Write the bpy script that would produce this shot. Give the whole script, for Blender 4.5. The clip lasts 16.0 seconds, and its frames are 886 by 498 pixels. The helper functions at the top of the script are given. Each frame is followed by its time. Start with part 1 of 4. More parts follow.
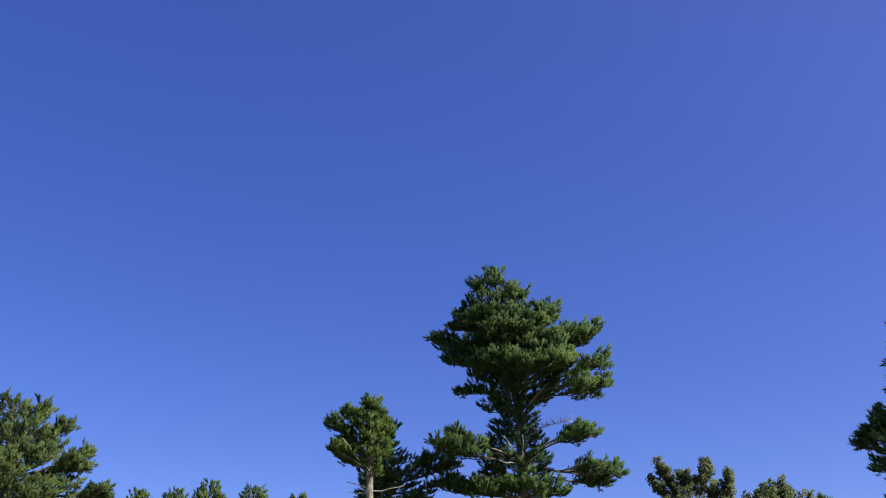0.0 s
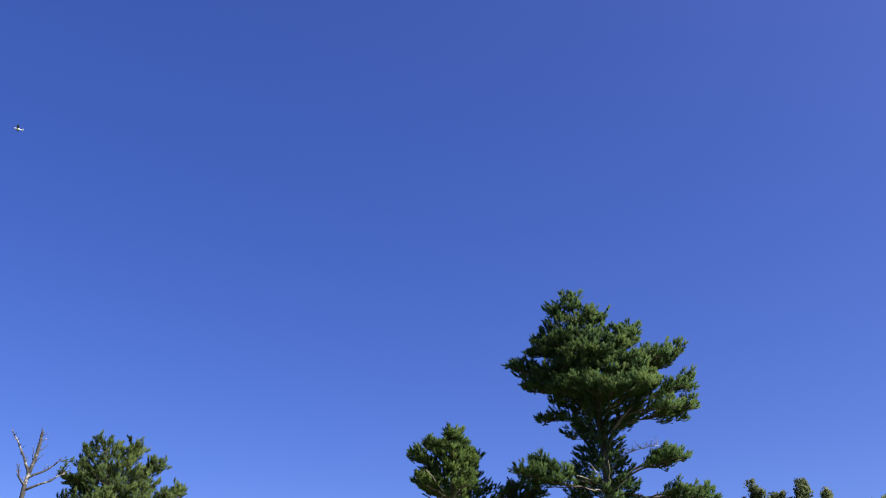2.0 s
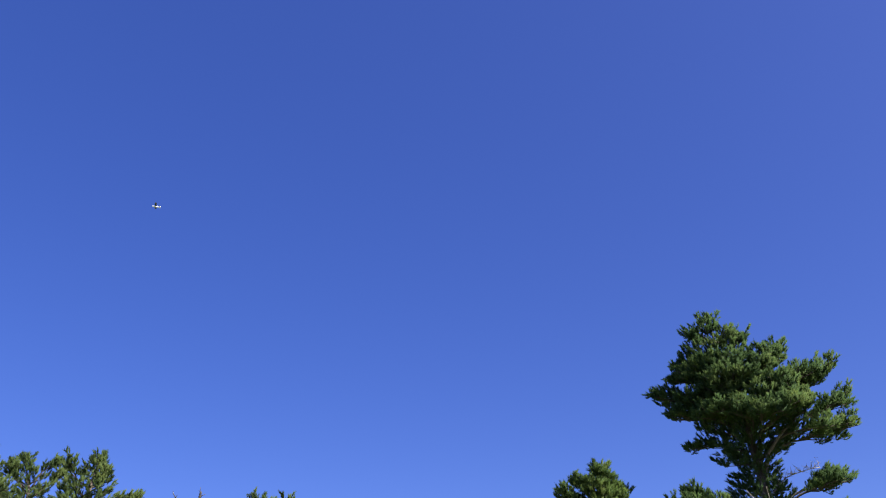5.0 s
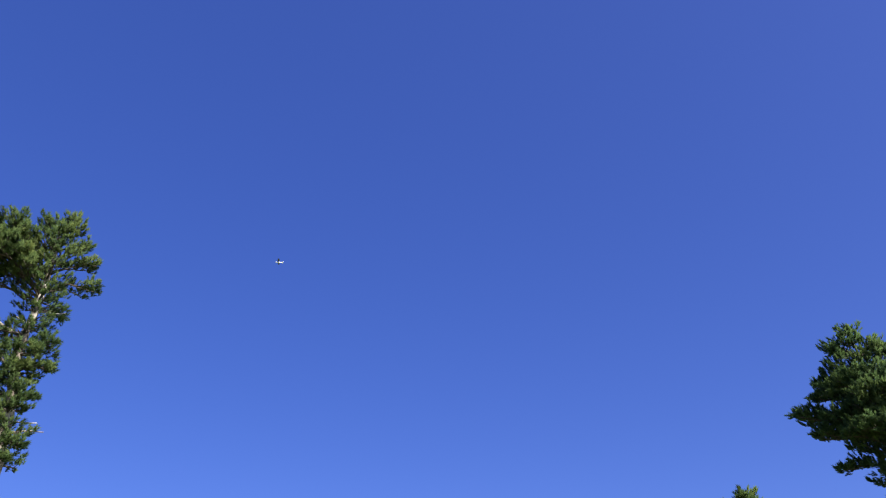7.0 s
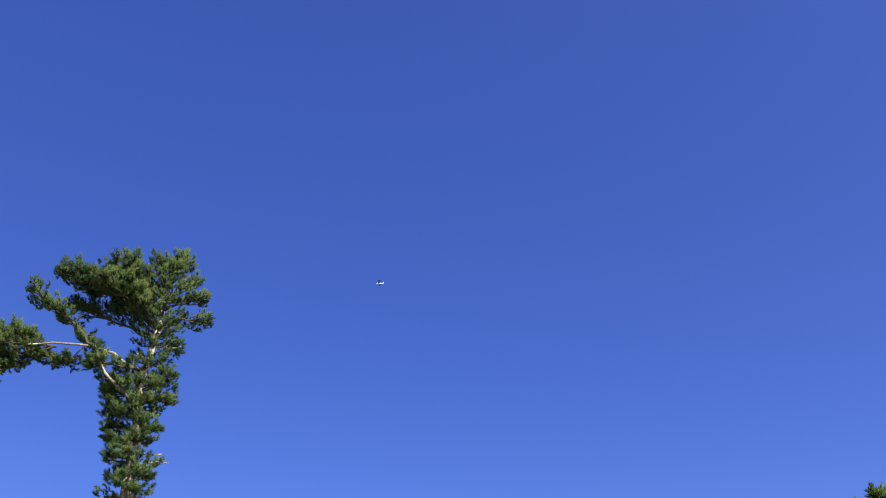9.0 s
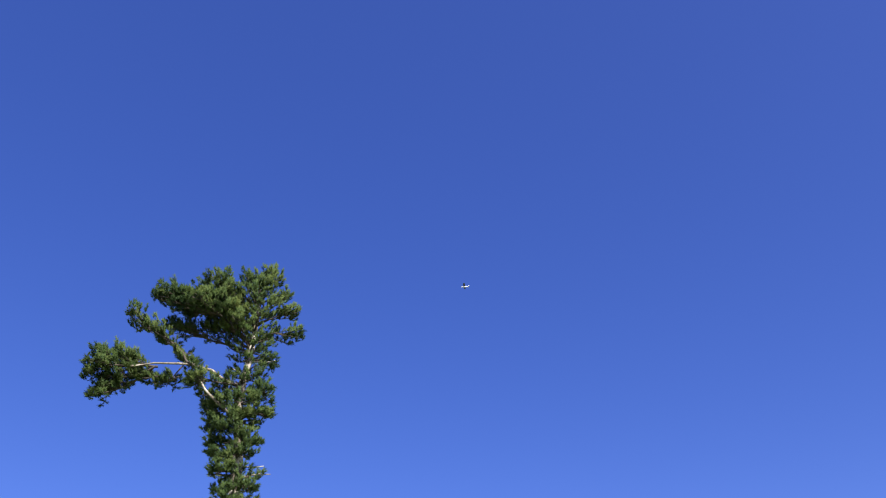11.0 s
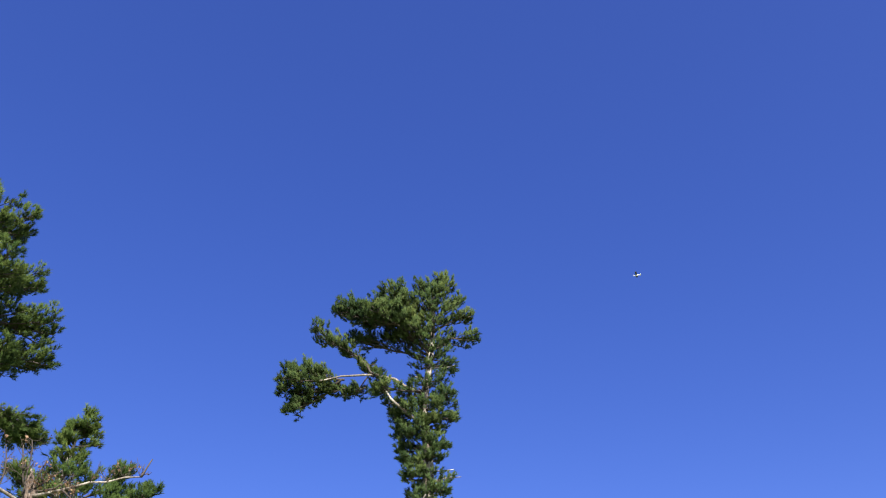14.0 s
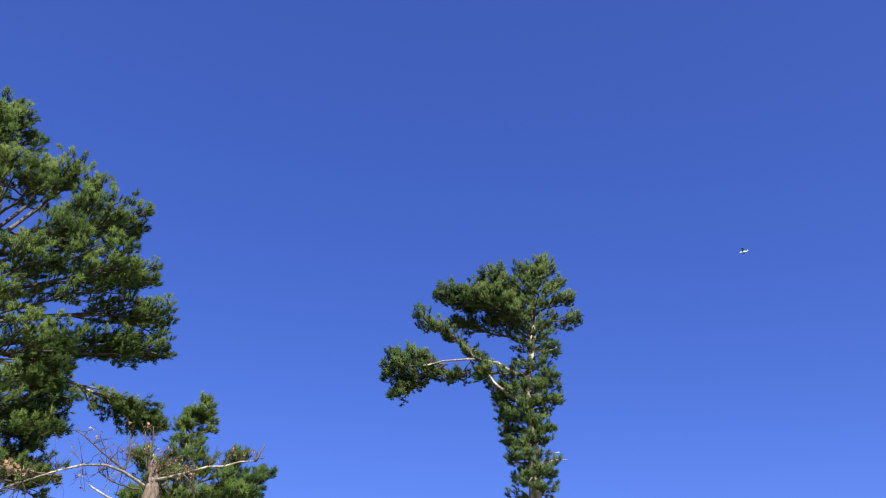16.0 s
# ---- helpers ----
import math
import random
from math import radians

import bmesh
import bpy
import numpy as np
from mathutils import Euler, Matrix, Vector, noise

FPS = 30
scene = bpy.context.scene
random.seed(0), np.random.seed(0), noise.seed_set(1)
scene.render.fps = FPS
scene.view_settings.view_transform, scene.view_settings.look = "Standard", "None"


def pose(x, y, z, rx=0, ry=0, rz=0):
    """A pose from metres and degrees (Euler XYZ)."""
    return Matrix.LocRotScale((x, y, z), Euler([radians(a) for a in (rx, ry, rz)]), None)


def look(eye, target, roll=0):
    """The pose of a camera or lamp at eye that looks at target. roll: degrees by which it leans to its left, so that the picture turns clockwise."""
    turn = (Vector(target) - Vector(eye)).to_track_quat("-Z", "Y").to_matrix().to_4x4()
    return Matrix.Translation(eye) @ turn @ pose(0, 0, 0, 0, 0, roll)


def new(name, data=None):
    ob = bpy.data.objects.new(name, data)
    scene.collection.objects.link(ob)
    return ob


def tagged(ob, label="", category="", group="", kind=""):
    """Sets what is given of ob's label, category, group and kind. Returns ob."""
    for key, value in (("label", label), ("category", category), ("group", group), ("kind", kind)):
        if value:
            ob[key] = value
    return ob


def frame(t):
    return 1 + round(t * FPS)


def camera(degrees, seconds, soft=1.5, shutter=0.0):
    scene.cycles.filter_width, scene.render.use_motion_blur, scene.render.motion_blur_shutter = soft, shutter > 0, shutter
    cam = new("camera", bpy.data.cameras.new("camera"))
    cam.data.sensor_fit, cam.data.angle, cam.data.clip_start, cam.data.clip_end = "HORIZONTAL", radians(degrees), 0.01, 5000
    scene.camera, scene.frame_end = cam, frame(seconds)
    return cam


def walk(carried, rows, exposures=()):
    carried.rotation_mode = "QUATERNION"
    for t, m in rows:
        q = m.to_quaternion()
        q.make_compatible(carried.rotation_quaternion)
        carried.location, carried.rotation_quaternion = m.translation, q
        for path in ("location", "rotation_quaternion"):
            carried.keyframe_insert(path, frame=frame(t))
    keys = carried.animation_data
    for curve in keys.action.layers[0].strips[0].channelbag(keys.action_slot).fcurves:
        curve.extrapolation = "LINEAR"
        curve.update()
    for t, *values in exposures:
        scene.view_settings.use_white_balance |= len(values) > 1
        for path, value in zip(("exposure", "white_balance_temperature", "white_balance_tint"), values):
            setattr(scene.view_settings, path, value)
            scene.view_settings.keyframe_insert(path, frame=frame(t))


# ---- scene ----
cam = camera(52.87, 16.0, soft=1.1)
walk(cam, [
    (0, pose(0, 0, 1.6, 115.920, -0.792, -0.385)),
    (0.5, pose(0, 0, 1.6, 116.540, -0.819, 1.017)),
    (1, pose(0, 0, 1.6, 116.951, -0.532, 2.417)),
    (1.5, pose(0, 0, 1.6, 117.301, -0.387, 3.621)),
    (2, pose(0, 0, 1.6, 117.691, -0.439, 5.108)),
    (2.5, pose(0, 0, 1.6, 118.148, -0.414, 6.681)),
    (3, pose(0, 0, 1.6, 118.756, -0.487, 8.189)),
    (5.5, pose(0, 0, 1.6, 120.618, 0.613, 16.879)),
    (6, pose(0, 0, 1.6, 121.151, 0.488, 19.186)),
    (6.5, pose(0, 0, 1.6, 121.829, 0.580, 21.372)),
    (7, pose(0, 0, 1.6, 122.615, 0.779, 23.681)),
    (7.5, pose(0, 0, 1.6, 123.198, 0.533, 25.745)),
    (8, pose(0, 0, 1.6, 123.257, 0.324, 27.629)),
    (8.5, pose(0, 0, 1.6, 123.492, 0.569, 29.548)),
    (9, pose(0, 0, 1.6, 123.562, 0.944, 31.252)),
    (11.5, pose(0, 0, 1.6, 124.017, 0.878, 39.450)),
    (12, pose(0, 0, 1.6, 124.282, 0.665, 41.327)),
    (12.5, pose(0, 0, 1.6, 124.411, 0.695, 43.679)),
    (13, pose(0, 0, 1.6, 124.313, 0.617, 46.154)),
    (13.5, pose(0, 0, 1.6, 123.991, 0.301, 48.073)),
    (14, pose(0, 0, 1.6, 123.830, -0.027, 49.821)),
    (14.5, pose(0, 0, 1.6, 123.605, -0.463, 51.400)),
    (15, pose(0, 0, 1.6, 123.247, -0.939, 52.765)),
    (15.5, pose(0, 0, 1.6, 122.965, -1.464, 54.344)),
    (16, pose(0, 0, 1.6, 122.695, -1.963, 56.138)),
], exposures=[(0, 1.09), (0.5, 1.00), (1.5, 1.09), (3, 1.13), (5.5, 1.22), (9, 1.23), (13, 1.25), (14, 1.29), (14.6, 1.43), (15.2, 1.44), (16, 1.36)])

# ---------------------------------------------------------------- sky and sun
# azimuths below run anticlockwise from +y, in degrees
SUN_AZ, SUN_EL = -115.0, 47.0

world = bpy.data.worlds.new("sky")
scene.world = world
world.use_nodes = True
wn, wl = world.node_tree.nodes, world.node_tree.links
wn.clear()
sky = wn.new("ShaderNodeTexSky")
sky.sky_type = "NISHITA"
sky.sun_disc = False
sky.sun_elevation = radians(SUN_EL)
sky.sun_rotation = radians(-SUN_AZ)
sky.altitude = 1200
sky.air_density = 0.7
sky.dust_density = 2.2
sky.ozone_density = 2.5
hue = wn.new("ShaderNodeHueSaturation")
hue.inputs["Hue"].default_value = 0.5292
hue.inputs["Saturation"].default_value = 1.49
hue.inputs["Value"].default_value = 1.0
bg = wn.new("ShaderNodeBackground")
bg.inputs["Strength"].default_value = 0.134
wout = wn.new("ShaderNodeOutputWorld")
flat = wn.new("ShaderNodeGamma")
flat.inputs["Gamma"].default_value = 0.74
wl.new(sky.outputs["Color"], flat.inputs["Color"])
wl.new(flat.outputs["Color"], hue.inputs["Color"])
wl.new(hue.outputs["Color"], bg.inputs["Color"])
wl.new(bg.outputs["Background"], wout.inputs["Surface"])

sun_dir = Vector((-math.sin(radians(SUN_AZ)) * math.cos(radians(SUN_EL)),
                  math.cos(radians(SUN_AZ)) * math.cos(radians(SUN_EL)), math.sin(radians(SUN_EL))))
sun = new("sun", bpy.data.lights.new("sun", "SUN"))
sun.data.energy = 5.0
sun.data.angle = radians(0.53)
sun.data.color = (1.0, 0.95, 0.86)
sun.matrix_world = look(sun_dir * 60, (0, 0, 0))


# ---------------------------------------------------------------- materials
def material(name, rough=0.6):
    m = bpy.data.materials.new(name)
    m.use_nodes = True
    n, l = m.node_tree.nodes, m.node_tree.links
    b = n["Principled BSDF"]
    b.inputs["Roughness"].default_value = rough
    return m, n, l, b


def ramp(n, stops):
    r = n.new("ShaderNodeValToRGB")
    while len(r.color_ramp.elements) < len(stops):
        r.color_ramp.elements.new(0.5)
    for e, (p, c) in zip(r.color_ramp.elements, stops):
        e.position, e.color = p, (*c, 1)
    return r


def noise_tex(n, l, coord, scale, detail=4.0, rough=0.6):
    t = n.new("ShaderNodeTexNoise")
    t.inputs["Scale"].default_value = scale
    t.inputs["Detail"].default_value = detail
    t.inputs["Roughness"].default_value = rough
    l.new(coord, t.inputs["Vector"])
    return t


def leaf_material(name, dark, mid, light, translucent=0.52, rough=0.65):
    """Foliage: colour drifts from spray to spray and from leaf to leaf; some light passes through."""
    m, n, l, b = material(name, rough)
    co = n.new("ShaderNodeTexCoord").outputs["Object"]
    big = noise_tex(n, l, co, 0.9, 3)
    small = noise_tex(n, l, co, 7.0, 3)
    mix = n.new("ShaderNodeMath")
    mix.operation = "ADD"
    half = n.new("ShaderNodeMath")
    half.operation = "MULTIPLY"
    half.inputs[1].default_value = 0.5
    l.new(big.outputs["Fac"], mix.inputs[0])
    l.new(small.outputs["Fac"], mix.inputs[1])
    l.new(mix.outputs[0], half.inputs[0])
    r = ramp(n, [(0.36, dark), (0.5, mid), (0.64, light)])
    l.new(half.outputs[0], r.inputs["Fac"])
    island = n.new("ShaderNodeNewGeometry").outputs["Random Per Island"]
    hs = n.new("ShaderNodeHueSaturation")
    vr = n.new("ShaderNodeMapRange")
    vr.inputs["To Min"].default_value, vr.inputs["To Max"].default_value = 0.76, 1.24
    l.new(island, vr.inputs["Value"])
    l.new(vr.outputs["Result"], hs.inputs["Value"])
    l.new(r.outputs["Color"], hs.inputs["Color"])
    l.new(hs.outputs["Color"], b.inputs["Base Color"])
    b.inputs["Specular IOR Level"].default_value = 0.12
    tr = n.new("ShaderNodeBsdfTranslucent")
    l.new(hs.outputs["Color"], tr.inputs["Color"])
    ms = n.new("ShaderNodeMixShader")
    ms.inputs["Fac"].default_value = translucent
    out = n["Material Output"]
    l.new(b.outputs["BSDF"], ms.inputs[1])
    l.new(tr.outputs["BSDF"], ms.inputs[2])
    l.new(ms.outputs["Shader"], out.inputs["Surface"])
    return m


def bark_material(name, dark, mid, light, patch, patch_at=0.62):
    """Furrowed bark, with patches of pale lichen."""
    m, n, l, b = material(name, 0.9)
    co = n.new("ShaderNodeTexCoord").outputs["Object"]
    mp = n.new("ShaderNodeMapping")
    mp.inputs["Scale"].default_value = (1, 1, 0.3)
    l.new(co, mp.inputs["Vector"])
    fine = noise_tex(n, l, mp.outputs["Vector"], 22.0, 6, 0.7)
    r = ramp(n, [(0.3, dark), (0.5, mid), (0.7, light)])
    l.new(fine.outputs["Fac"], r.inputs["Fac"])
    blot = noise_tex(n, l, co, 3.2, 5, 0.65)
    pr = ramp(n, [(patch_at - 0.05, (0, 0, 0)), (patch_at + 0.05, (1, 1, 1))])
    l.new(blot.outputs["Fac"], pr.inputs["Fac"])
    mx = n.new("ShaderNodeMix")
    mx.data_type = "RGBA"
    mx.inputs["B"].default_value = (*patch, 1)
    l.new(pr.outputs["Color"], mx.inputs["Factor"])
    l.new(r.outputs["Color"], mx.inputs["A"])
    l.new(mx.outputs["Result"], b.inputs["Base Color"])
    bump = n.new("ShaderNodeBump")
    bump.inputs["Strength"].default_value = 0.7
    bump.inputs["Distance"].default_value = 0.02
    l.new(fine.outputs["Fac"], bump.inputs["Height"])
    l.new(bump.outputs["Normal"], b.inputs["Normal"])
    return m


needle_deep = leaf_material("pine_needles_deep_green", (0.038, 0.074, 0.030), (0.074, 0.128, 0.041), (0.132, 0.178, 0.050))
needle_warm = leaf_material("pine_needles_yellow_green", (0.044, 0.084, 0.026), (0.092, 0.142, 0.036), (0.160, 0.200, 0.050))
needle_fresh = leaf_material("pine_needles_fresh_green", (0.042, 0.078, 0.031), (0.084, 0.130, 0.043), (0.146, 0.182, 0.054))
needle_mid = leaf_material("pine_needles_soft_green", (0.054, 0.092, 0.036), (0.100, 0.144, 0.046), (0.158, 0.195, 0.058))
oak_leaf = leaf_material("oak_leaves_olive", (0.075, 0.100, 0.044), (0.115, 0.140, 0.060), (0.165, 0.185, 0.085), 0.35)
dry_leaf = leaf_material("dry_brown_leaves", (0.13, 0.075, 0.042), (0.27, 0.175, 0.105), (0.44, 0.33, 0.21), 0.35)
bark_pine = bark_material("pine_bark_grey_brown", (0.035, 0.027, 0.022), (0.10, 0.08, 0.065), (0.19, 0.16, 0.13), (0.30, 0.28, 0.24), 0.66)
bark_pale = bark_material("pine_bark_pale_lichen", (0.055, 0.044, 0.035), (0.155, 0.128, 0.10), (0.29, 0.25, 0.20), (0.46, 0.42, 0.355), 0.57)
bark_grey = bark_material("weathered_dead_wood", (0.09, 0.075, 0.06), (0.24, 0.20, 0.165), (0.40, 0.36, 0.31), (0.52, 0.49, 0.43), 0.58)
bark_snag = bark_material("snag_bark_flaking", (0.040, 0.028, 0.021), (0.115, 0.082, 0.062), (0.22, 0.17, 0.135), (0.34, 0.30, 0.25), 0.60)
bark_dead = bark_material("dead_limb_bark_mottled", (0.018, 0.016, 0.015), (0.046, 0.041, 0.038), (0.115, 0.107, 0.10), (0.34, 0.33, 0.31), 0.59)
twig_bark = bark_material("twig_bark_dark", (0.025, 0.018, 0.014), (0.055, 0.042, 0.033), (0.10, 0.08, 0.065), (0.16, 0.14, 0.12), 0.70)

grass, gn, gl, gb = material("meadow_grass", 0.95)
gco = gn.new("ShaderNodeTexCoord").outputs["Object"]
g1 = noise_tex(gn, gl, gco, 0.12, 6)
g2 = noise_tex(gn, gl, gco, 9.0, 6)
gm = gn.new("ShaderNodeMath")
gm.operation = "MULTIPLY"
gl.new(g1.outputs["Fac"], gm.inputs[0])
gl.new(g2.outputs["Fac"], gm.inputs[1])
gr = ramp(gn, [(0.12, (0.055, 0.078, 0.026)), (0.25, (0.11, 0.14, 0.044)), (0.40, (0.20, 0.19, 0.080))])
gl.new(gm.outputs[0], gr.inputs["Fac"])
gl.new(gr.outputs["Color"], gb.inputs["Base Color"])
gbump = gn.new("ShaderNodeBump")
gbump.inputs["Distance"].default_value = 0.05
gl.new(g2.outputs["Fac"], gbump.inputs["Height"])
gl.new(gbump.outputs["Normal"], gb.inputs["Normal"])

white_paint, _, _, wb = material("aircraft_white_paint", 0.3)
wb.inputs["Base Color"].default_value = (0.82, 0.82, 0.80, 1)
# dark paint of struts, wheels and propeller; on the wings it stands for underside shade
dark_paint_wing_shade, _, _, db = material("aircraft_dark_paint_and_wing_shade", 0.35)
db.inputs["Base Color"].default_value = (0.030, 0.034, 0.048, 1)
canopy_glass, _, _, cb = material("aircraft_window", 0.08)
cb.inputs["Base Color"].default_value = (0.02, 0.025, 0.03, 1)


# ---------------------------------------------------------------- mesh tools
def mesh_object(name, verts, tris, mat, parent=None, smooth=False):
    """One mesh object from vertex and triangle arrays."""
    verts, tris = np.asarray(verts, dtype=np.float32), np.asarray(tris, dtype=np.int32)
    me = bpy.data.meshes.new(name)
    me.vertices.add(len(verts))
    me.vertices.foreach_set("co", verts.ravel())
    me.loops.add(tris.size)
    me.loops.foreach_set("vertex_index", tris.ravel())
    me.polygons.add(len(tris))
    me.polygons.foreach_set("loop_start", np.arange(0, tris.size, 3, dtype=np.int32))
    me.polygons.foreach_set("use_smooth", np.full(len(tris), smooth))
    me.materials.append(mat)
    me.update(calc_edges=True)
    ob = new(name, me)
    ob.parent = parent
    return ob


def unit(v):
    v = np.asarray(v, dtype=float)
    return v / (np.linalg.norm(v) + 1e-9)


def smooth_path(points, n):
    """n points along a Catmull-Rom curve through the given rows (any number of columns)."""
    p = np.asarray(points, dtype=float)
    p = np.vstack([2 * p[0] - p[1], p, 2 * p[-1] - p[-2]])
    s = np.linspace(0, len(p) - 3 - 1e-6, n)
    i = s.astype(int)
    f = (s - i)[:, None]
    a, b, c, d = p[i], p[i + 1], p[i + 2], p[i + 3]
    return 0.5 * (2 * b + (c - a) * f + (2 * a - 5 * b + 4 * c - d) * f ** 2 + (3 * b - a - 3 * c + d) * f ** 3)


class Geometry:
    """Gathers tubes into one vertex and triangle array."""

    def __init__(self):
        self.v, self.t, self.n = [], [], 0

    def tube(self, path, radii, sides=6, rng=None, rough=0.0):
        path = np.asarray(path, dtype=float)
        k = len(path)
        tang = np.gradient(path, axis=0)
        tang /= np.linalg.norm(tang, axis=1)[:, None] + 1e-9
        ref = np.array([0.0, 0, 1]) if abs(tang[k // 2][2]) < 0.8 else np.array([1.0, 0, 0])
        a = np.cross(tang, ref)
        a /= np.linalg.norm(a, axis=1)[:, None] + 1e-9
        b = np.cross(tang, a)
        ang = np.arange(sides) * 2 * math.pi / sides
        rad = np.broadcast_to(np.asarray(radii, dtype=float)[:, None], (k, sides)).copy()
        if rough:
            rad *= 1 + rough * rng.standard_normal((k, sides))
        ring = path[:, None] + rad[..., None] * (np.cos(ang)[None, :, None] * a[:, None] + np.sin(ang)[None, :, None] * b[:, None])
        j = np.arange(k - 1)[:, None] * sides
        s0, s1 = np.arange(sides)[None], (np.arange(sides)[None] + 1) % sides
        q = np.stack([j + s0, j + s1, j + sides + s1, j + sides + s0], -1).reshape(-1, 4)
        tip, root = k * sides, k * sides + 1
        cap = [(tip, (k - 1) * sides + m, (k - 1) * sides + (m + 1) % sides) for m in range(sides)]
        cap += [(root, (m + 1) % sides, m) for m in range(sides)]
        self.v.append(np.vstack([ring.reshape(-1, 3), path[-1:] + tang[-1:] * rad[-1].mean() * 0.6, path[:1]]))
        self.t.append(np.vstack([q[:, [0, 1, 2]], q[:, [0, 2, 3]], np.array(cap)]) + self.n)
        self.n += k * sides + 2

    def made(self, name, mat, parent, smooth=True):
        return mesh_object(name, np.vstack(self.v), np.vstack(self.t), mat, parent, smooth)


def needle_tuft(rng, needles, width, stem=0.62, open_by=0.85):
    """A brush of unit length along z: needles that sweep forwards from the outer part of one shoot."""
    out = []
    for k in range(needles):
        h = stem * (k + rng.random()) / needles
        a = k * 2.39996 + rng.uniform(-0.4, 0.4)
        spread = rng.uniform(0.35, open_by) * (1.0 - 0.35 * h)
        d = np.array([math.cos(a) * math.sin(spread), math.sin(a) * math.sin(spread), math.cos(spread)])
        side = unit(np.cross(d, rng.standard_normal(3))) * width * 0.5
        root = np.array([0, 0, h])
        tip = root + d * rng.uniform(0.34, 0.46)
        out.append((root - side, root + side, tip))
    return np.array(out)


def leaf_tuft(rng, leaves, width):
    """A spray of broad leaves, each a folded pair of triangles."""
    out = []
    for _ in range(leaves):
        root = rng.uniform(-0.5, 0.5, 3) + np.array([0, 0, 0.3])
        d = unit(rng.standard_normal(3) + np.array([0, 0, 0.1]))
        side = unit(np.cross(d, rng.standard_normal(3)))
        up = np.cross(side, d)
        s = rng.uniform(0.7, 1.2)
        tip, l, r = root + d * s * 0.8, root + d * s * 0.4 + side * width * s + up * 0.08, root + d * s * 0.4 - side * width * s + up * 0.08
        out += [(root, l, tip), (root, tip, r)]
    return np.array(out)


trng = np.random.default_rng(5)
TUFTS = {
    "needle": [needle_tuft(trng, 14, 0.118, 0.64, 0.8) for _ in range(10)],
    "needle_fine": [needle_tuft(trng, 18, 0.09, 0.5, 1.25) for _ in range(10)],
    "needle_soft": [needle_tuft(trng, 25, 0.062, 0.5, 1.3) for _ in range(10)],
    "leaf": [leaf_tuft(trng, 5, 0.26) for _ in range(8)],
    "leaf_dry": [leaf_tuft(trng, 2, 0.30) for _ in range(8)],
}


def foliage(name, pos, axis, size, style, mat, parent, rng):
    """One mesh of all tufts given by place, direction and size."""
    pos, axis, size = np.array(pos), np.array(axis), np.array(size)
    axis /= np.linalg.norm(axis, axis=1)[:, None] + 1e-9
    a = np.cross(axis, rng.standard_normal(axis.shape))
    a /= np.linalg.norm(a, axis=1)[:, None] + 1e-9
    b = np.cross(axis, a)
    kinds = rng.integers(0, len(TUFTS[style]), len(pos))
    out = (pos - pos.mean(axis=0)) * (1, 1, 1.6)
    out /= np.linalg.norm(out, axis=1)[:, None] + 1e-6
    lean = 0.75 * out + 0.5 * axis + 0.25 * rng.standard_normal(axis.shape)
    lean /= np.linalg.norm(lean, axis=1)[:, None] + 1e-9
    chunks, normals = [], []
    for k, t in enumerate(TUFTS[style]):
        m = kinds == k
        if not m.any():
            continue
        p = t.reshape(-1, 3)
        w = p[None, :, :1] * a[m][:, None] + p[None, :, 1:2] * b[m][:, None] + p[None, :, 2:] * axis[m][:, None]
        chunks.append((pos[m][:, None] + w * size[m][:, None, None]).reshape(-1, 3, 3))
        normals.append(np.repeat(lean[m], len(t), axis=0))
    v, n = np.vstack(chunks), np.vstack(normals)
    # each blade turns its front to the outside of its spray and shades with the spray's roundness
    face = np.cross(v[:, 1] - v[:, 0], v[:, 2] - v[:, 0])
    turn = (face * n).sum(axis=1) < 0
    v[turn] = v[turn][:, [0, 2, 1]]
    face[turn] *= -1
    face /= np.linalg.norm(face, axis=1)[:, None] + 1e-12
    n = n + 0.22 * face
    n /= np.linalg.norm(n, axis=1)[:, None] + 1e-9
    ob = mesh_object(name, v.reshape(-1, 3), np.arange(len(v) * 3).reshape(-1, 3), mat, parent, True)
    shade = ob.data.attributes.new("custom_normal", "FLOAT_VECTOR", "POINT")
    shade.data.foreach_set("vector", np.repeat(n, 3, axis=0).astype(np.float32).ravel())
    return ob


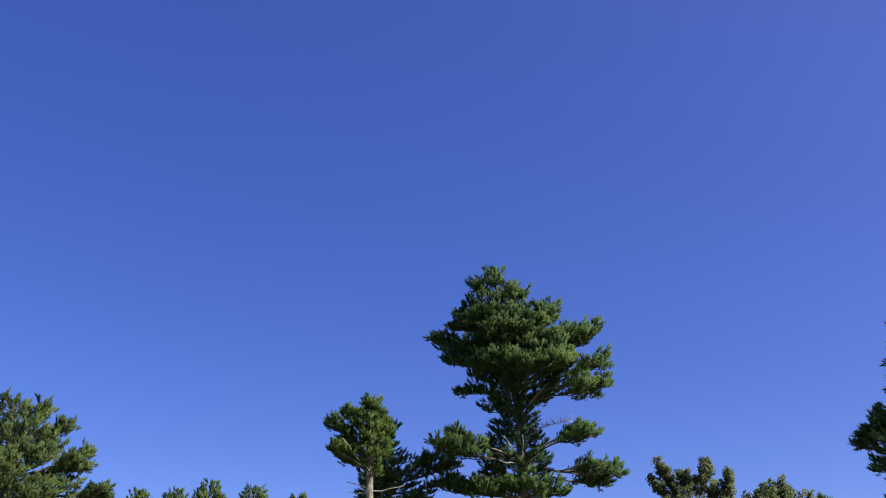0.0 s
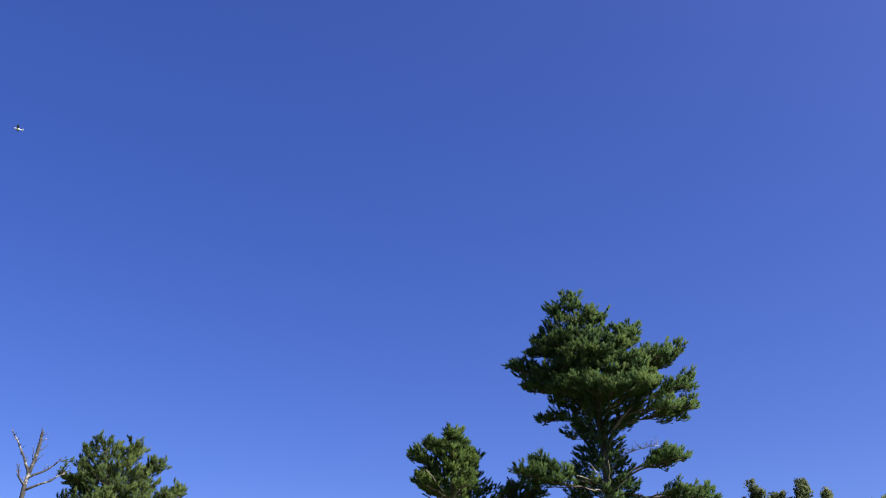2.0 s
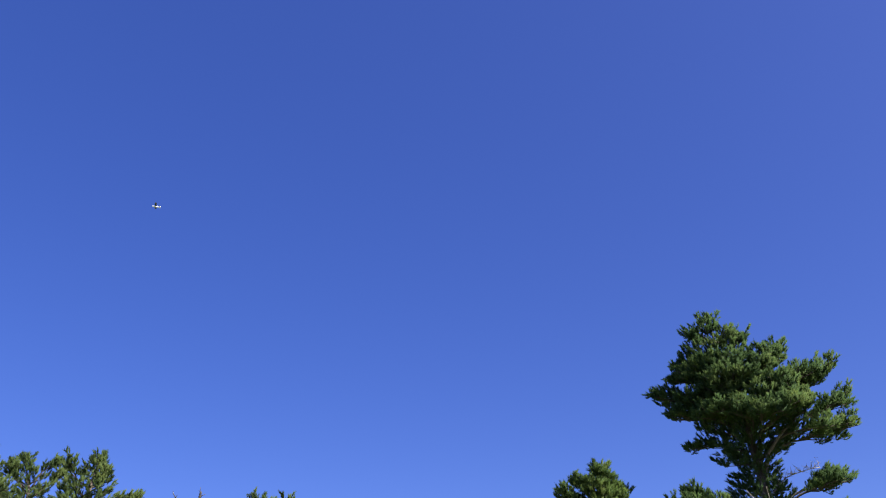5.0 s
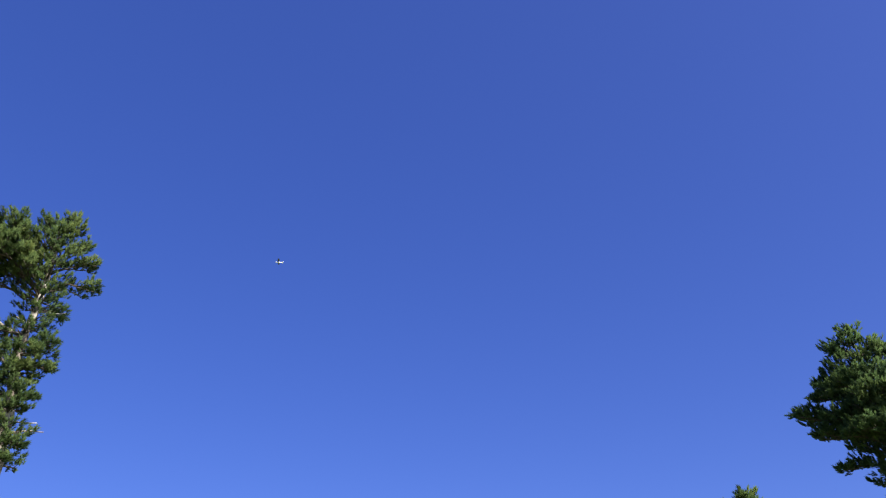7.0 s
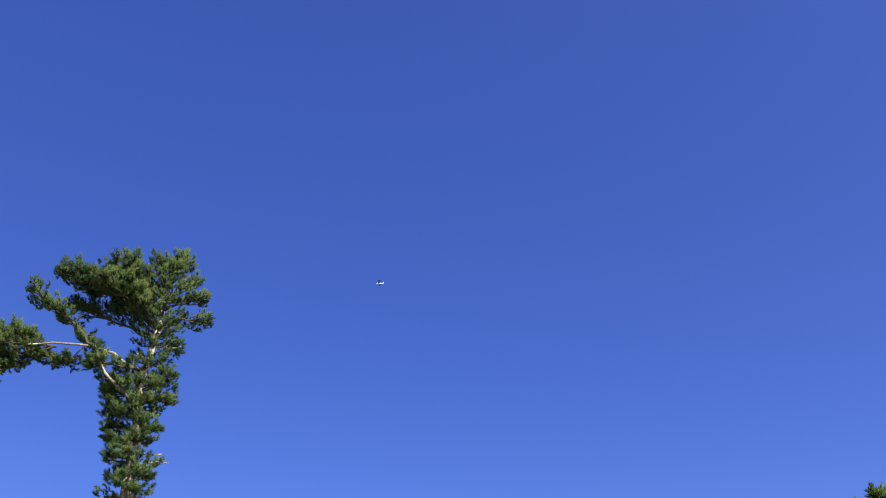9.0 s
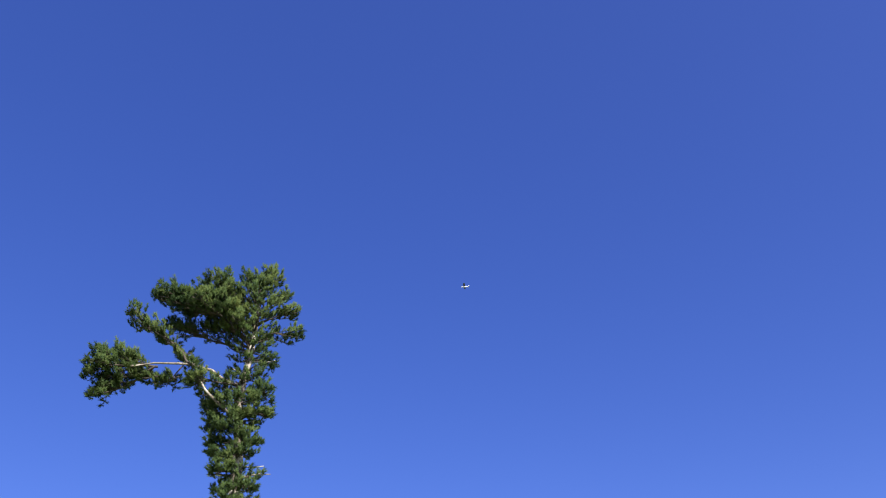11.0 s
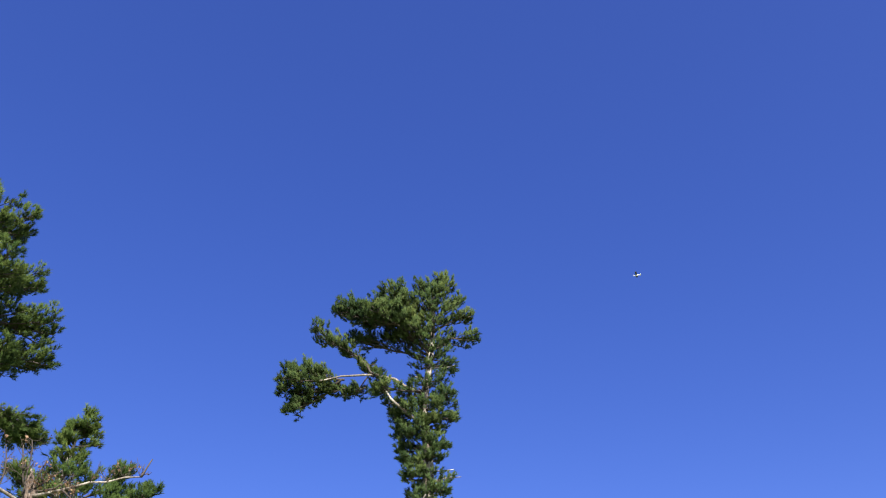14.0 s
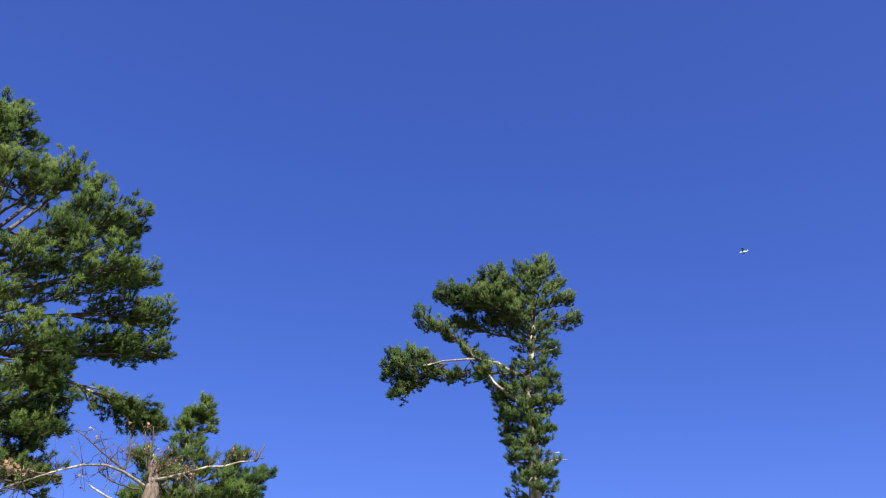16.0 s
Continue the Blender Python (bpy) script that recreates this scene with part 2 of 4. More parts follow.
# ---------------------------------------------------------------- trees
class Tree:
    """A tree at an azimuth and distance from the viewing spot. Its own x runs across the line of sight, its y along it."""

    def __init__(self, name, az, dist, label, seed, bark=None, needles=None, style="needle", tuft=0.30, upward=0.5, category="tree", group="pine trees round the clearing"):
        a = radians(az)
        self.root = new(name)
        self.root.matrix_world = pose(-math.sin(a) * dist, math.cos(a) * dist, 0, 0, 0, az)
        tagged(self.root, label, category, group)
        self.rng = np.random.default_rng(seed)
        self.bark, self.needles, self.style, self.tuft, self.upward = bark or bark_pine, needles or needle_deep, style, tuft, upward

    def trunk(self, rows, bark=None):
        """rows: x, y, z, radius from the ground up."""
        r = smooth_path(rows, max(24, len(rows) * 8))
        r[:, :2] += 0.03 * np.cumsum(self.rng.standard_normal((len(r), 2)), axis=0) * 0.3
        self.axis = r
        g = Geometry()
        flare = r.copy()
        flare[:, 3] *= 1 + 0.6 * np.exp(-flare[:, 2] / 0.5)
        flare[0, 2] = -0.15
        g.tube(flare[:, :3], flare[:, 3], 12, self.rng, 0.035)
        g.made("trunk", bark or self.bark, self.root)
        return self

    def at(self, z):
        k = np.array([np.interp(z, self.axis[:, 2], self.axis[:, i]) for i in range(4)])
        return k[:3], k[3]

    def limb(self, z0, mid, tip, r=0.05, pad=0.9, start=0.35, dense=1.0, lift=0.5, bare=False, start_at=None, bark=None, name="limb", hang=0.0):
        """A limb from the trunk at height z0 through mid to tip, with sprays of shoots to both sides from start onwards.
        pad: the sprays' reach to the side; lift: how far they turn upwards; hang: foliage that falls below the limb."""
        rng = self.rng
        p0, tr = self.at(z0)
        if start_at is not None:
            p0 = np.array(start_at, dtype=float)
        rows = [p0, tip] if mid is None else [p0, mid, tip]
        length = float(np.linalg.norm(np.array(tip) - p0))
        n = max(7, int(length * 3))
        path = smooth_path(rows, n)
        if mid is None:
            path[:, 2] += np.sin(np.linspace(0, math.pi, n)) * rng.uniform(-0.06, 0.06) * length
        path[1:] += rng.standard_normal((n - 1, 3)) * 0.03 * min(1.0, length / 3)
        g = Geometry()
        s = np.linspace(0, 1, n)
        g.tube(path, r * (1 - 0.8 * s) + 0.008, 6, rng, 0.06)
        P, A, S = [], [], []
        if not bare:
            step = 0.15 / dense
            m = max(3, int(length * (1 - start) / step))
            for i in range(m):
                f = start + (1 - start) * (i + rng.random()) / m
                q = np.array([np.interp(f, s, path[:, k]) for k in range(3)])
                d = unit(np.array([np.interp(min(1, f + 0.05), s, path[:, k]) - np.interp(max(0, f - 0.1), s, path[:, k]) for k in range(3)]))
                side = unit(np.cross(d, (0, 0, 1))) * (1 if i % 2 else -1)
                u = (f - start) / (1 - start)
                reach = pad * (0.3 + 0.95 * math.sin(math.pi * min(1, 0.18 + 0.82 * u) ** 0.9)) * rng.uniform(0.55, 1.15)
                way = unit(d * rng.uniform(0.45, 1.0) + side * rng.uniform(0.3, 1.0) + np.array([0, 0, lift * rng.uniform(-0.35, 1.0) - hang * rng.uniform(0, 1.4)]))
                k = max(3, int(reach / 0.12))
                w = np.linspace(0, 1, k)[:, None]
                twig = q + way * reach * w + np.array([0, 0, 1.0]) * (w ** 2) * reach * 0.4 * lift
                twig[1:] += rng.standard_normal((k - 1, 3)) * 0.02
                g.tube(twig[[0, k // 2, k - 1]], (0.013, 0.009, 0.005), 3)
                flank = unit(np.cross(way, (0, 0, 1)))
                for j in range(max(1, int(k * 0.3)), k):
                    fw = unit(twig[j] - twig[j - 1])
                    last = j == k - 1
                    for b in range(5 if last else 3):
                        sway = flank * (0, 1, -1)[b % 3] * rng.uniform(0.3, 0.8)
                        P.append(twig[j] + rng.standard_normal(3) * 0.045)
                        A.append(unit(fw * (1.1 if last else 0.7) + sway + rng.standard_normal(3) * 0.2 + np.array([0, 0, self.upward])))
                        S.append(self.tuft * rng.uniform(0.7, 1.4))
        ob = g.made(name, bark or (self.bark if r > 0.06 else twig_bark), self.root)
        if P:
            foliage("needles" if "needle" in self.style else "leaves", P, A, S, self.style, self.needles, ob, rng)
        return path

    def bough(self, z0, mid, tip, r=0.06, n=5, wide=0.9, high=0.5, pad=0.55, start=0.4, dense=1.1, **kw):
        """A limb that forks into n lesser limbs, which together bear one rounded mass of foliage round its outer end."""
        path = self.limb(z0, mid, tip, r=r, pad=pad, start=start, dense=dense, **kw)
        rng, k = self.rng, len(path)
        d = unit(path[-1] - path[0])
        side = unit(np.cross(d, (0, 0, 1)))
        for i in range(n):
            f = 0.4 + 0.45 * (i + rng.random()) / n
            q = path[int(f * (k - 1))]
            far = (path[-1] - q) * rng.uniform(0.55, 0.95)
            end = q + far + side * wide * rng.uniform(0.35, 1.0) * (1 if i % 2 else -1) + np.array([0, 0, high * rng.uniform(-0.7, 1.0)])
            self.limb(z0, None, end, r=max(0.014, r * 0.4), pad=pad * 0.9, start=0.25, dense=dense, start_at=q, bark=twig_bark, name="branch", lift=kw.get("lift", 0.5), hang=kw.get("hang", 0.0))
        return path

    def fill(self, profile, count, depth=1.0, pad=0.8, start=0.3, rise=0.35, r=0.03, dense=1.0, lift=0.5, whorl=0.0, hang=0.0):
        """Limbs all round within an outline. profile: rows of z, reach to -x, reach to +x, from low to high."""
        pr = np.array(profile, dtype=float)
        rng = self.rng
        lo, hi = pr[0, 0], pr[-1, 0]
        for i in range(count):
            z = lo + (hi - lo) * (i + rng.random()) / count
            if whorl:
                z = min(hi, lo + whorl * (round((z - lo) / whorl) + rng.uniform(-0.14, 0.14)))
            a = i * 2.39996 + rng.uniform(-0.5, 0.5)
            left, right = np.interp(z, pr[:, 0], pr[:, 1]), np.interp(z, pr[:, 0], pr[:, 2])
            side = right if math.cos(a) > 0 else left
            mean = (abs(left) + abs(right)) / 2 * depth
            reach = math.hypot(side * math.cos(a), mean * math.sin(a)) * rng.uniform(0.72, 1.0)
            c = self.at(z)[0]
            tip = np.array([c[0] + reach * math.cos(a), c[1] + reach * math.sin(a), z])
            z0 = max(0.3, min(z - rise * reach * rng.uniform(0.6, 1.2), self.axis[-1, 2] - 0.2))
            self.limb(z0, None, tip, r=r, pad=min(pad, 0.25 + reach * 0.4), start=start, dense=dense, lift=lift, hang=hang)


def stub(tree, z0, tip, r=0.02, name="dead_branch", bark=None):
    tree.limb(z0, None, tip, r=r, bare=True, bark=bark or bark_grey, name=name)


# ---------------------------------------------------------------- ground
gv, gt = [(0, 0, 0)], []
rings = [6, 12, 20, 30, 45, 65, 100, 160, 280, 500, 1000, 2200, 4200]
for i, rr in enumerate(rings):
    for k in range(96):
        a = 2 * math.pi * k / 96
        gv.append((rr * math.cos(a), rr * math.sin(a), 0 if rr < 80 else 0.6 * math.sin(3 * a + i) * min(1, rr / 500)))
for k in range(96):
    gt.append((0, 1 + k, 1 + (k + 1) % 96))
for i in range(len(rings) - 1):
    for k in range(96):
        a, b = 1 + i * 96 + k, 1 + i * 96 + (k + 1) % 96
        gt += [(a, a + 96, b + 96), (a, b + 96, b)]
ground = mesh_object("ground", gv, gt, grass, smooth=True)
tagged(ground, "open grassy clearing that runs out under the trees", "ground", kind="structure")

# ---------------------------------------------------------------- the tall full pine
A = Tree("pine_tree", -5.0, 44, "tall white pine with a broad leaning deep green crown", 11, tuft=0.31, upward=0.45)
A.trunk([(0.5, 0, 0, 0.36), (0.35, 0, 6, 0.30), (0.2, 0, 10, 0.25), (0.1, 0, 13, 0.21), (-0.25, 0, 16.3, 0.15), (-0.8, 0, 19.4, 0.08), (-1.15, 0, 21.7, 0.025)])
# the great limb that sweeps out and up, and its forks
A.limb(12.4, (0.75, -0.7, 14.2), (2.9, -0.9, 16.2), r=0.12, pad=0.9, start=0.55)
A.bough(14, (2.3, -0.6, 15.5), (4.7, -0.3, 16.15), r=0.06, n=6, wide=1.0, high=0.5, start_at=(0.75, -0.6, 14.2))
A.bough(14, (2.4, 0.1, 14.8), (4.75, 0.2, 15.15), r=0.055, n=5, wide=0.9, high=0.45, start_at=(0.9, -0.5, 14.4))
A.bough(14.4, (1.8, -1.0, 14.8), (3.7, -1.6, 14.75), r=0.05, n=4, wide=0.7, high=0.35)
A.bough(15.6, (2.2, 0, 16.9), (4.3, 0.2, 18.15), r=0.06, n=6, wide=0.9, high=0.4)
A.bough(15.9, (1.8, -0.8, 17.0), (3.5, -1.2, 17.6), r=0.055, n=5, wide=1.0, high=0.5)
A.bough(16.4, (1.2, -0.3, 17.9), (2.15, -0.4, 19.4), r=0.05, n=5, wide=0.7, high=0.4)
A.bough(14.9, (1.2, -1.4, 15.5), (2.6, -2.2, 16.0), r=0.05, n=5, wide=1.0, high=0.45)
A.bough(16.8, (-2.4, -0.2, 17.1), (-4.35, -0.2, 17.65), r=0.055, n=5, wide=0.7, high=0.3)
A.bough(15.6, (-2.0, -0.5, 16.0), (-3.6, -0.6, 16.35), r=0.05, n=4, wide=0.7, high=0.3)
A.bough(14.9, (-1.6, 0.2, 14.9), (-2.95, 0.2, 14.9), r=0.05, n=4, wide=0.6, high=0.25)
A.bough(18.3, (-2.0, -0.3, 18.6), (-2.9, -0.3, 18.95), r=0.04, n=4, wide=0.6, high=0.3)
A.bough(17.4, (-2.0, -0.6, 17.9), (-3.15, -0.8, 18.1), r=0.04, n=4, wide=0.7, high=0.3)
A.fill([(14.7, 1.9, 2.2), (16.0, 2.6, 3.0), (17.4, 2.8, 3.3), (18.4, 2.5, 2.7), (19.5, 1.9, 1.7), (20.5, 1.1, 0.9), (21.3, 0.3, 0.3)], 58, pad=0.75, rise=0.4, whorl=0.95, start=0.3, dense=1.0)
A.fill([(9.6, 1.9, 1.7), (11.5, 1.9, 1.1), (13.2, 1.7, 0.6), (14.7, 1.9, 1.4)], 60, pad=0.75, rise=0.15, depth=0.75)
A.fill([(5.5, 2.6, 2.6), (9.2, 3.0, 2.6)], 20, pad=1.0, rise=0.1, dense=0.35)
for k in range(8):
    z = 15.2 + 0.72 * k
    c = A.at(z)[0]
    x = c[0] + 0.9 * math.sin(2.4 * k)
    A.bough(z - 0.5, (0.5 * (c[0] + x), -0.8, z - 0.1), (x, -2.3 + 0.2 * k, z + 0.2), r=0.04, n=5, wide=0.9, high=0.28, start=0.5)
for x, y, z in ((1.2, -2.6, 16.4), (2.0, -2.4, 17.2), (1.0, -2.4, 18.0), (2.6, -1.8, 16.5), (0.2, -2.6, 17.4), (-1.6, -2.2, 17.0), (-2.0, -1.8, 18.4), (1.6, -1.9, 18.5), (0.3, -3.2, 15.5), (1.3, -3.3, 15.4), (2.3, -3.0, 15.6), (-0.7, -3.0, 15.8), (-1.9, -2.4, 16.0), (-3.1, -1.0, 17.0)):
    A.bough(z - 1.2, (0.4 * x, 0.5 * y, z - 0.4), (x, y, z), r=0.045, n=5, wide=0.85, high=0.28, start=0.5)
A.bough(11.4, (1.6, -0.3, 12.1), (3.9, -0.4, 12.55), r=0.06, n=5, wide=0.7, high=0.35, start=0.5)
A.bough(11.7, (1.9, 0.2, 12.5), (3.3, 0.2, 13.0), r=0.05, n=3, wide=0.5, high=0.25, start=0.5)
A.bough(11.2, (2.3, -0.4, 10.8), (5.1, -0.6, 10.6), r=0.07, n=7, wide=0.9, high=0.5, start=0.5)
A.bough(11.0, (2.4, 0.3, 10.5), (4.3, 0.5, 10.3), r=0.05, n=4, wide=0.7, high=0.4, start=0.5)
A.bough(11.2, (-1.5, -1.7, 11.2), (-3.95, -3.5, 11.4), r=0.06, n=6, wide=0.7, high=0.45, start=0.45)
A.bough(11.5, (-1.4, -1.5, 11.5), (-3.0, -3.1, 11.95), r=0.05, n=4, wide=0.6, high=0.3, start=0.5)
for k in range(7):
    x = -3.6 + 0.95 * k
    A.bough(9.6, (x * 0.5, -0.9, 9.6), (x, -1.4 + 0.08 * x * x, 9.9 - 0.03 * k), r=0.045, n=4, wide=0.7, high=0.4)
for tip in ((-1.3, -2.3, 11.5), (-0.9, -2.4, 10.9), (-0.6, -2.5, 12.0), (1.5, -2.0, 11.9), (1.0, -2.5, 11.2), (0.3, -2.6, 12.1)):
    stub(A, 11.2, tip, 0.03)

# ---------------------------------------------------------------- the pine with the bare pale trunk beside it
B = Tree("pine_tree", 4.6, 40, "short white pine with a bare pale trunk under a round crown", 23, bark=bark_pale, needles=needle_warm)
B.trunk([(0.3, 0, 0, 0.24), (0.22, 0, 6, 0.19), (0.15, 0, 9, 0.15), (0.03, 0, 10.4, 0.12), (0.05, 0, 12, 0.08), (0.08, 0, 13.15, 0.02)])
B.fill([(9.9, 1.3, 0.3), (10.8, 1.7, 0.8), (11.7, 1.75, 1.0), (12.05, 1.0, 0.5), (12.4, 0.35, 0.12), (13.0, 0.08, 0.05)], 44, pad=0.5, rise=0.45, start=0.3, dense=1.2, whorl=0.6)
B.bough(10.1, (-0.6, -0.5, 10.35), (-1.6, -0.6, 10.85), r=0.065, n=4, wide=0.5, high=0.3, pad=0.4, start=0.5)
B.bough(10.4, (-1.0, 0, 11.5), (-1.9, 0, 11.95), r=0.04, n=4, wide=0.5, high=0.3, pad=0.4)
B.bough(11.6, (-0.7, -0.2, 12.0), (-1.15, -0.3, 12.4), r=0.03, n=3, wide=0.35, high=0.25, pad=0.35)
B.bough(12.0, (0.35, -0.2, 11.8), (0.6, -0.3, 12.0), r=0.03, n=3, wide=0.4, high=0.25, pad=0.35)
for k in range(5):
    z = 10.7 + 0.45 * k
    B.bough(z - 0.2, (-0.1, -0.5, z - 0.05), (0.4 * math.sin(2.2 * k), -0.9, z - 0.05), r=0.03, n=4, wide=0.45, high=0.25, pad=0.35)
B.limb(9.9, (-0.45, -0.8, 10.35), (-1.15, -1.15, 11.15), r=0.05, bare=True, bark=bark_pale)
B.limb(10.2, (0.2, -0.8, 10.6), (0.3, -1.1, 11.2), r=0.04, bare=True, bark=bark_pale)
stub(B, 9.2, (-0.9, -0.2, 9.42), 0.03)
stub(B, 9.0, (-0.86, 0.1, 9.05), 0.025)
stub(B, 9.05, (1.65, -0.2, 9.35), 0.03)
stub(B, 10.2, (0.35, -0.25, 10.5), 0.03)

# ---------------------------------------------------------------- the shaded pine behind the two
M = Tree("pine_tree", 1.8, 47, "dense white pine in shade behind a taller pine", 31)
M.trunk([(-0.5, 0, 0, 0.26), (-0.8, 0, 7, 0.2), (-1.35, 0, 11, 0.13), (-1.75, 0, 14.1, 0.03)])
M.fill([(5.5, 2.2, 2.4), (9.2, 2.0, 2.2)], 14, pad=0.8, rise=0.2, dense=0.4)
M.fill([(9.2, 1.6, 2.8), (10.3, 1.2, 2.5), (11.4, 0.9, 2.2), (12.0, 0.8, 0.8), (13.0, 0.6, 0.45), (13.6, 0.3, 0.3), (14.1, 0.1, 0.12)], 52, pad=0.8, rise=0.35, dense=1.2)
M.bough(11.0, (0.2, -0.4, 11.5), (1.2, -0.5, 11.95), r=0.05, n=5, wide=0.8, high=0.4)
M.bough(10.6, (0.6, -0.3, 11.2), (2.2, -0.5, 11.7), r=0.05, n=5, wide=0.8, high=0.4)
M.bough(10.2, (0.8, -0.2, 10.6), (2.6, -0.3, 10.9), r=0.05, n=5, wide=0.8, high=0.4)
M.bough(12.2, (-1.6, -0.3, 13.0), (-1.3, -0.4, 13.6), r=0.04, n=4, wide=0.5, high=0.3)

# ---------------------------------------------------------------- the pine group that closes the view further round
C = Tree("pine_tree", 26, 50, "white pine with open yellow-green sprays and visible limbs", 41, needles=needle_mid)
C.trunk([(0.6, 0, 0, 0.3), (0.6, 0, 6, 0.24), (0.5, 0, 11, 0.15), (0.1, 0, 13.3, 0.08), (-0.25, 0, 14.5, 0.025)])
C.fill([(9.0, 3.0, 4.3), (10.5, 2.7, 3.6), (12.0, 2.0, 2.7), (12.9, 1.3, 2.2), (13.8, 0.8, 0.9), (14.45, 0.15, 0.2)], 68, pad=0.8, rise=0.4)
C.fill([(5, 3.2, 4.8), (9.0, 3.0, 4.6)], 16, pad=0.9, rise=0.2, dense=0.35)
C.bough(11.5, (1.1, -0.3, 12.9), (1.45, -0.3, 14.15), r=0.05, n=4, wide=0.5, high=0.3)
C.bough(11.2, (1.7, 0, 12.6), (2.9, 0, 13.35), r=0.05, n=5, wide=0.6, high=0.35)
C.bough(10.4, (2.5, -0.4, 11.2), (4.05, -0.4, 11.75), r=0.06, n=6, wide=0.8, high=0.4)
C.bough(9.4, (3.3, -0.4, 9.8), (5.3, -0.4, 9.8), r=0.06, n=6, wide=0.8, high=0.4)
C.bough(9.8, (2.4, -0.9, 10.7), (3.9, -1.3, 11.0), r=0.06, n=5, wide=0.8, high=0.4)
C.bough(10.9, (-0.8, -0.5, 11.8), (-1.8, -0.7, 12.1), r=0.05, n=4, wide=0.6, high=0.35)

dead_limbs = []
D = Tree("dead_tree", 30.0, 46, "bare dead tree with upswept weathered grey limbs", 43, bark=bark_dead, group="dead trees")
D.trunk([(0.1, 0, 0, 0.20), (0.0, 0, 6, 0.16), (-0.05, 0, 10.4, 0.105), (0.0, 0, 11.3, 0.09), (0.16, 0, 12.4, 0.08), (0.2, 0, 13.1, 0.07), (0.2, 0, 13.55, 0.05)])
dead_limbs.append(D.limb(11.4, (-0.4, 0, 12.2), (-1.15, 0, 13.4), r=0.08, bare=True, bark=bark_dead))
dead_limbs.append(D.limb(10.9, (-0.45, -0.1, 11.3), (-0.55, -0.1, 11.85), r=0.06, bare=True, bark=bark_dead))
dead_limbs.append(D.limb(11.3, (0.6, 0, 11.7), (1.2, 0, 12.25), r=0.06, bare=True, bark=bark_dead))
dead_limbs.append(D.limb(10.7, (0.9, -0.1, 11.25), (1.7, -0.1, 11.8), r=0.06, bare=True, bark=bark_dead))
for z0, tip in ((12.2, (-0.15, -0.3, 12.7)), (12.5, (0.5, 0, 12.95)), (13.0, (0.5, 0.1, 13.3)), (11.9, (0.4, -0.2, 12.4)), (13.2, (0.1, 0, 13.8)), (12.0, (-0.1, 0.2, 12.5)),
                (12.8, (0.02, -0.1, 12.95)), (13.3, (0.38, 0, 13.45)), (11.6, (-0.12, -0.1, 11.8)), (12.6, (0.36, 0, 12.7))):
    stub(D, z0, tip, 0.016, bark=bark_dead)
for k, (x, z) in enumerate(((-0.55, 12.35), (-0.75, 12.7), (-0.95, 13.0), (-1.05, 13.2), (0.75, 11.85), (0.95, 12.05), (1.2, 11.5))):
    D.limb(12, None, (x + (0.1 if k % 2 else -0.1), -0.12, z + 0.12), r=0.014, bare=True, start_at=(x, -0.02, z - 0.03), bark=bark_dead, name="dead_branch")
# the last living shoots at two limb ends
D.needles, D.style, D.tuft = needle_warm, "needle", 0.2
D.limb(12, None, (1.65, -0.05, 12.25), r=0.015, pad=0.16, start=0.3, dense=0.8, start_at=(1.2, 0, 12.2), bark=twig_bark)
D.limb(12, None, (1.45, -0.1, 12.0), r=0.015, pad=0.16, start=0.3, dense=0.8, start_at=(1.3, -0.1, 11.6), bark=twig_bark)

K = Tree("pine_tree", 36.4, 44, "white pine with a tufted top and upswept sprays", 47, needles=needle_mid)
K.trunk([(0.3, 0, 0, 0.27), (0.3, 0, 7, 0.2), (0.1, 0, 12, 0.11), (0.25, 0, 14.05, 0.025)])
K.fill([(9.5, 2.4, 2.2), (10.5, 2.2, 1.9), (12.4, 1.9, 0.9), (13.1, 0.9, 0.6), (13.9, 0.2, 0.25)], 40, pad=0.65, rise=0.5, start=0.2)
K.fill([(5, 2.6, 2.6), (9.5, 2.4, 2.4)], 14, pad=0.9, rise=0.2, dense=0.35)
K.bough(12.8, (-0.7, 0, 13.3), (-0.95, 0, 13.75), r=0.04, n=3, wide=0.4, high=0.25, pad=0.4)
K.bough(13.2, (0.3, 0, 13.75), (0.3, 0, 14.2), r=0.04, n=5, wide=0.45, high=0.3, pad=0.4)
K.bough(12.8, (0.5, 0, 13.1), (0.65, 0, 13.55), r=0.04, n=4, wide=0.4, high=0.25, pad=0.4)
K.bough(11.6, (1.3, 0, 12.2), (2.3, 0, 12.5), r=0.04, n=3, wide=0.4, high=0.25, pad=0.4)
K.bough(10.3, (1.5, 0, 10.9), (2.7, 0, 11.1), r=0.04, n=4, wide=0.5, high=0.25, pad=0.4)
K.bough(9.6, (1.6, 0, 10.0), (2.9, 0, 10.3), r=0.04, n=4, wide=0.5, high=0.25, pad=0.4)
N = Tree("pine_tree", 42.0, 45, "white pine with a forked soft green top", 53, needles=needle_mid)
N.trunk([(0, 0, 0, 0.28), (0, 0, 7, 0.2), (0, 0, 12, 0.11), (-0.4, 0, 14.2, 0.025)])
N.fill([(9.5, 2.4, 2.4), (10.5, 2.2, 2.2), (12.6, 1.8, 1.0), (13.4, 1.2, 0.45), (14.1, 0.3, 0.2)], 40, pad=0.7, rise=0.45, start=0.2)
N.fill([(5, 2.6, 2.6), (9.5, 2.4, 2.4)], 14, pad=0.9, rise=0.2, dense=0.35)
N.bough(12.8, (-0.8, 0, 13.5), (-1.1, 0, 14.15), r=0.04, n=4, wide=0.4, high=0.3, pad=0.4)
N.bough(12.8, (-0.4, -0.3, 13.5), (-0.55, -0.3, 14.1), r=0.04, n=4, wide=0.4, high=0.3, pad=0.4)
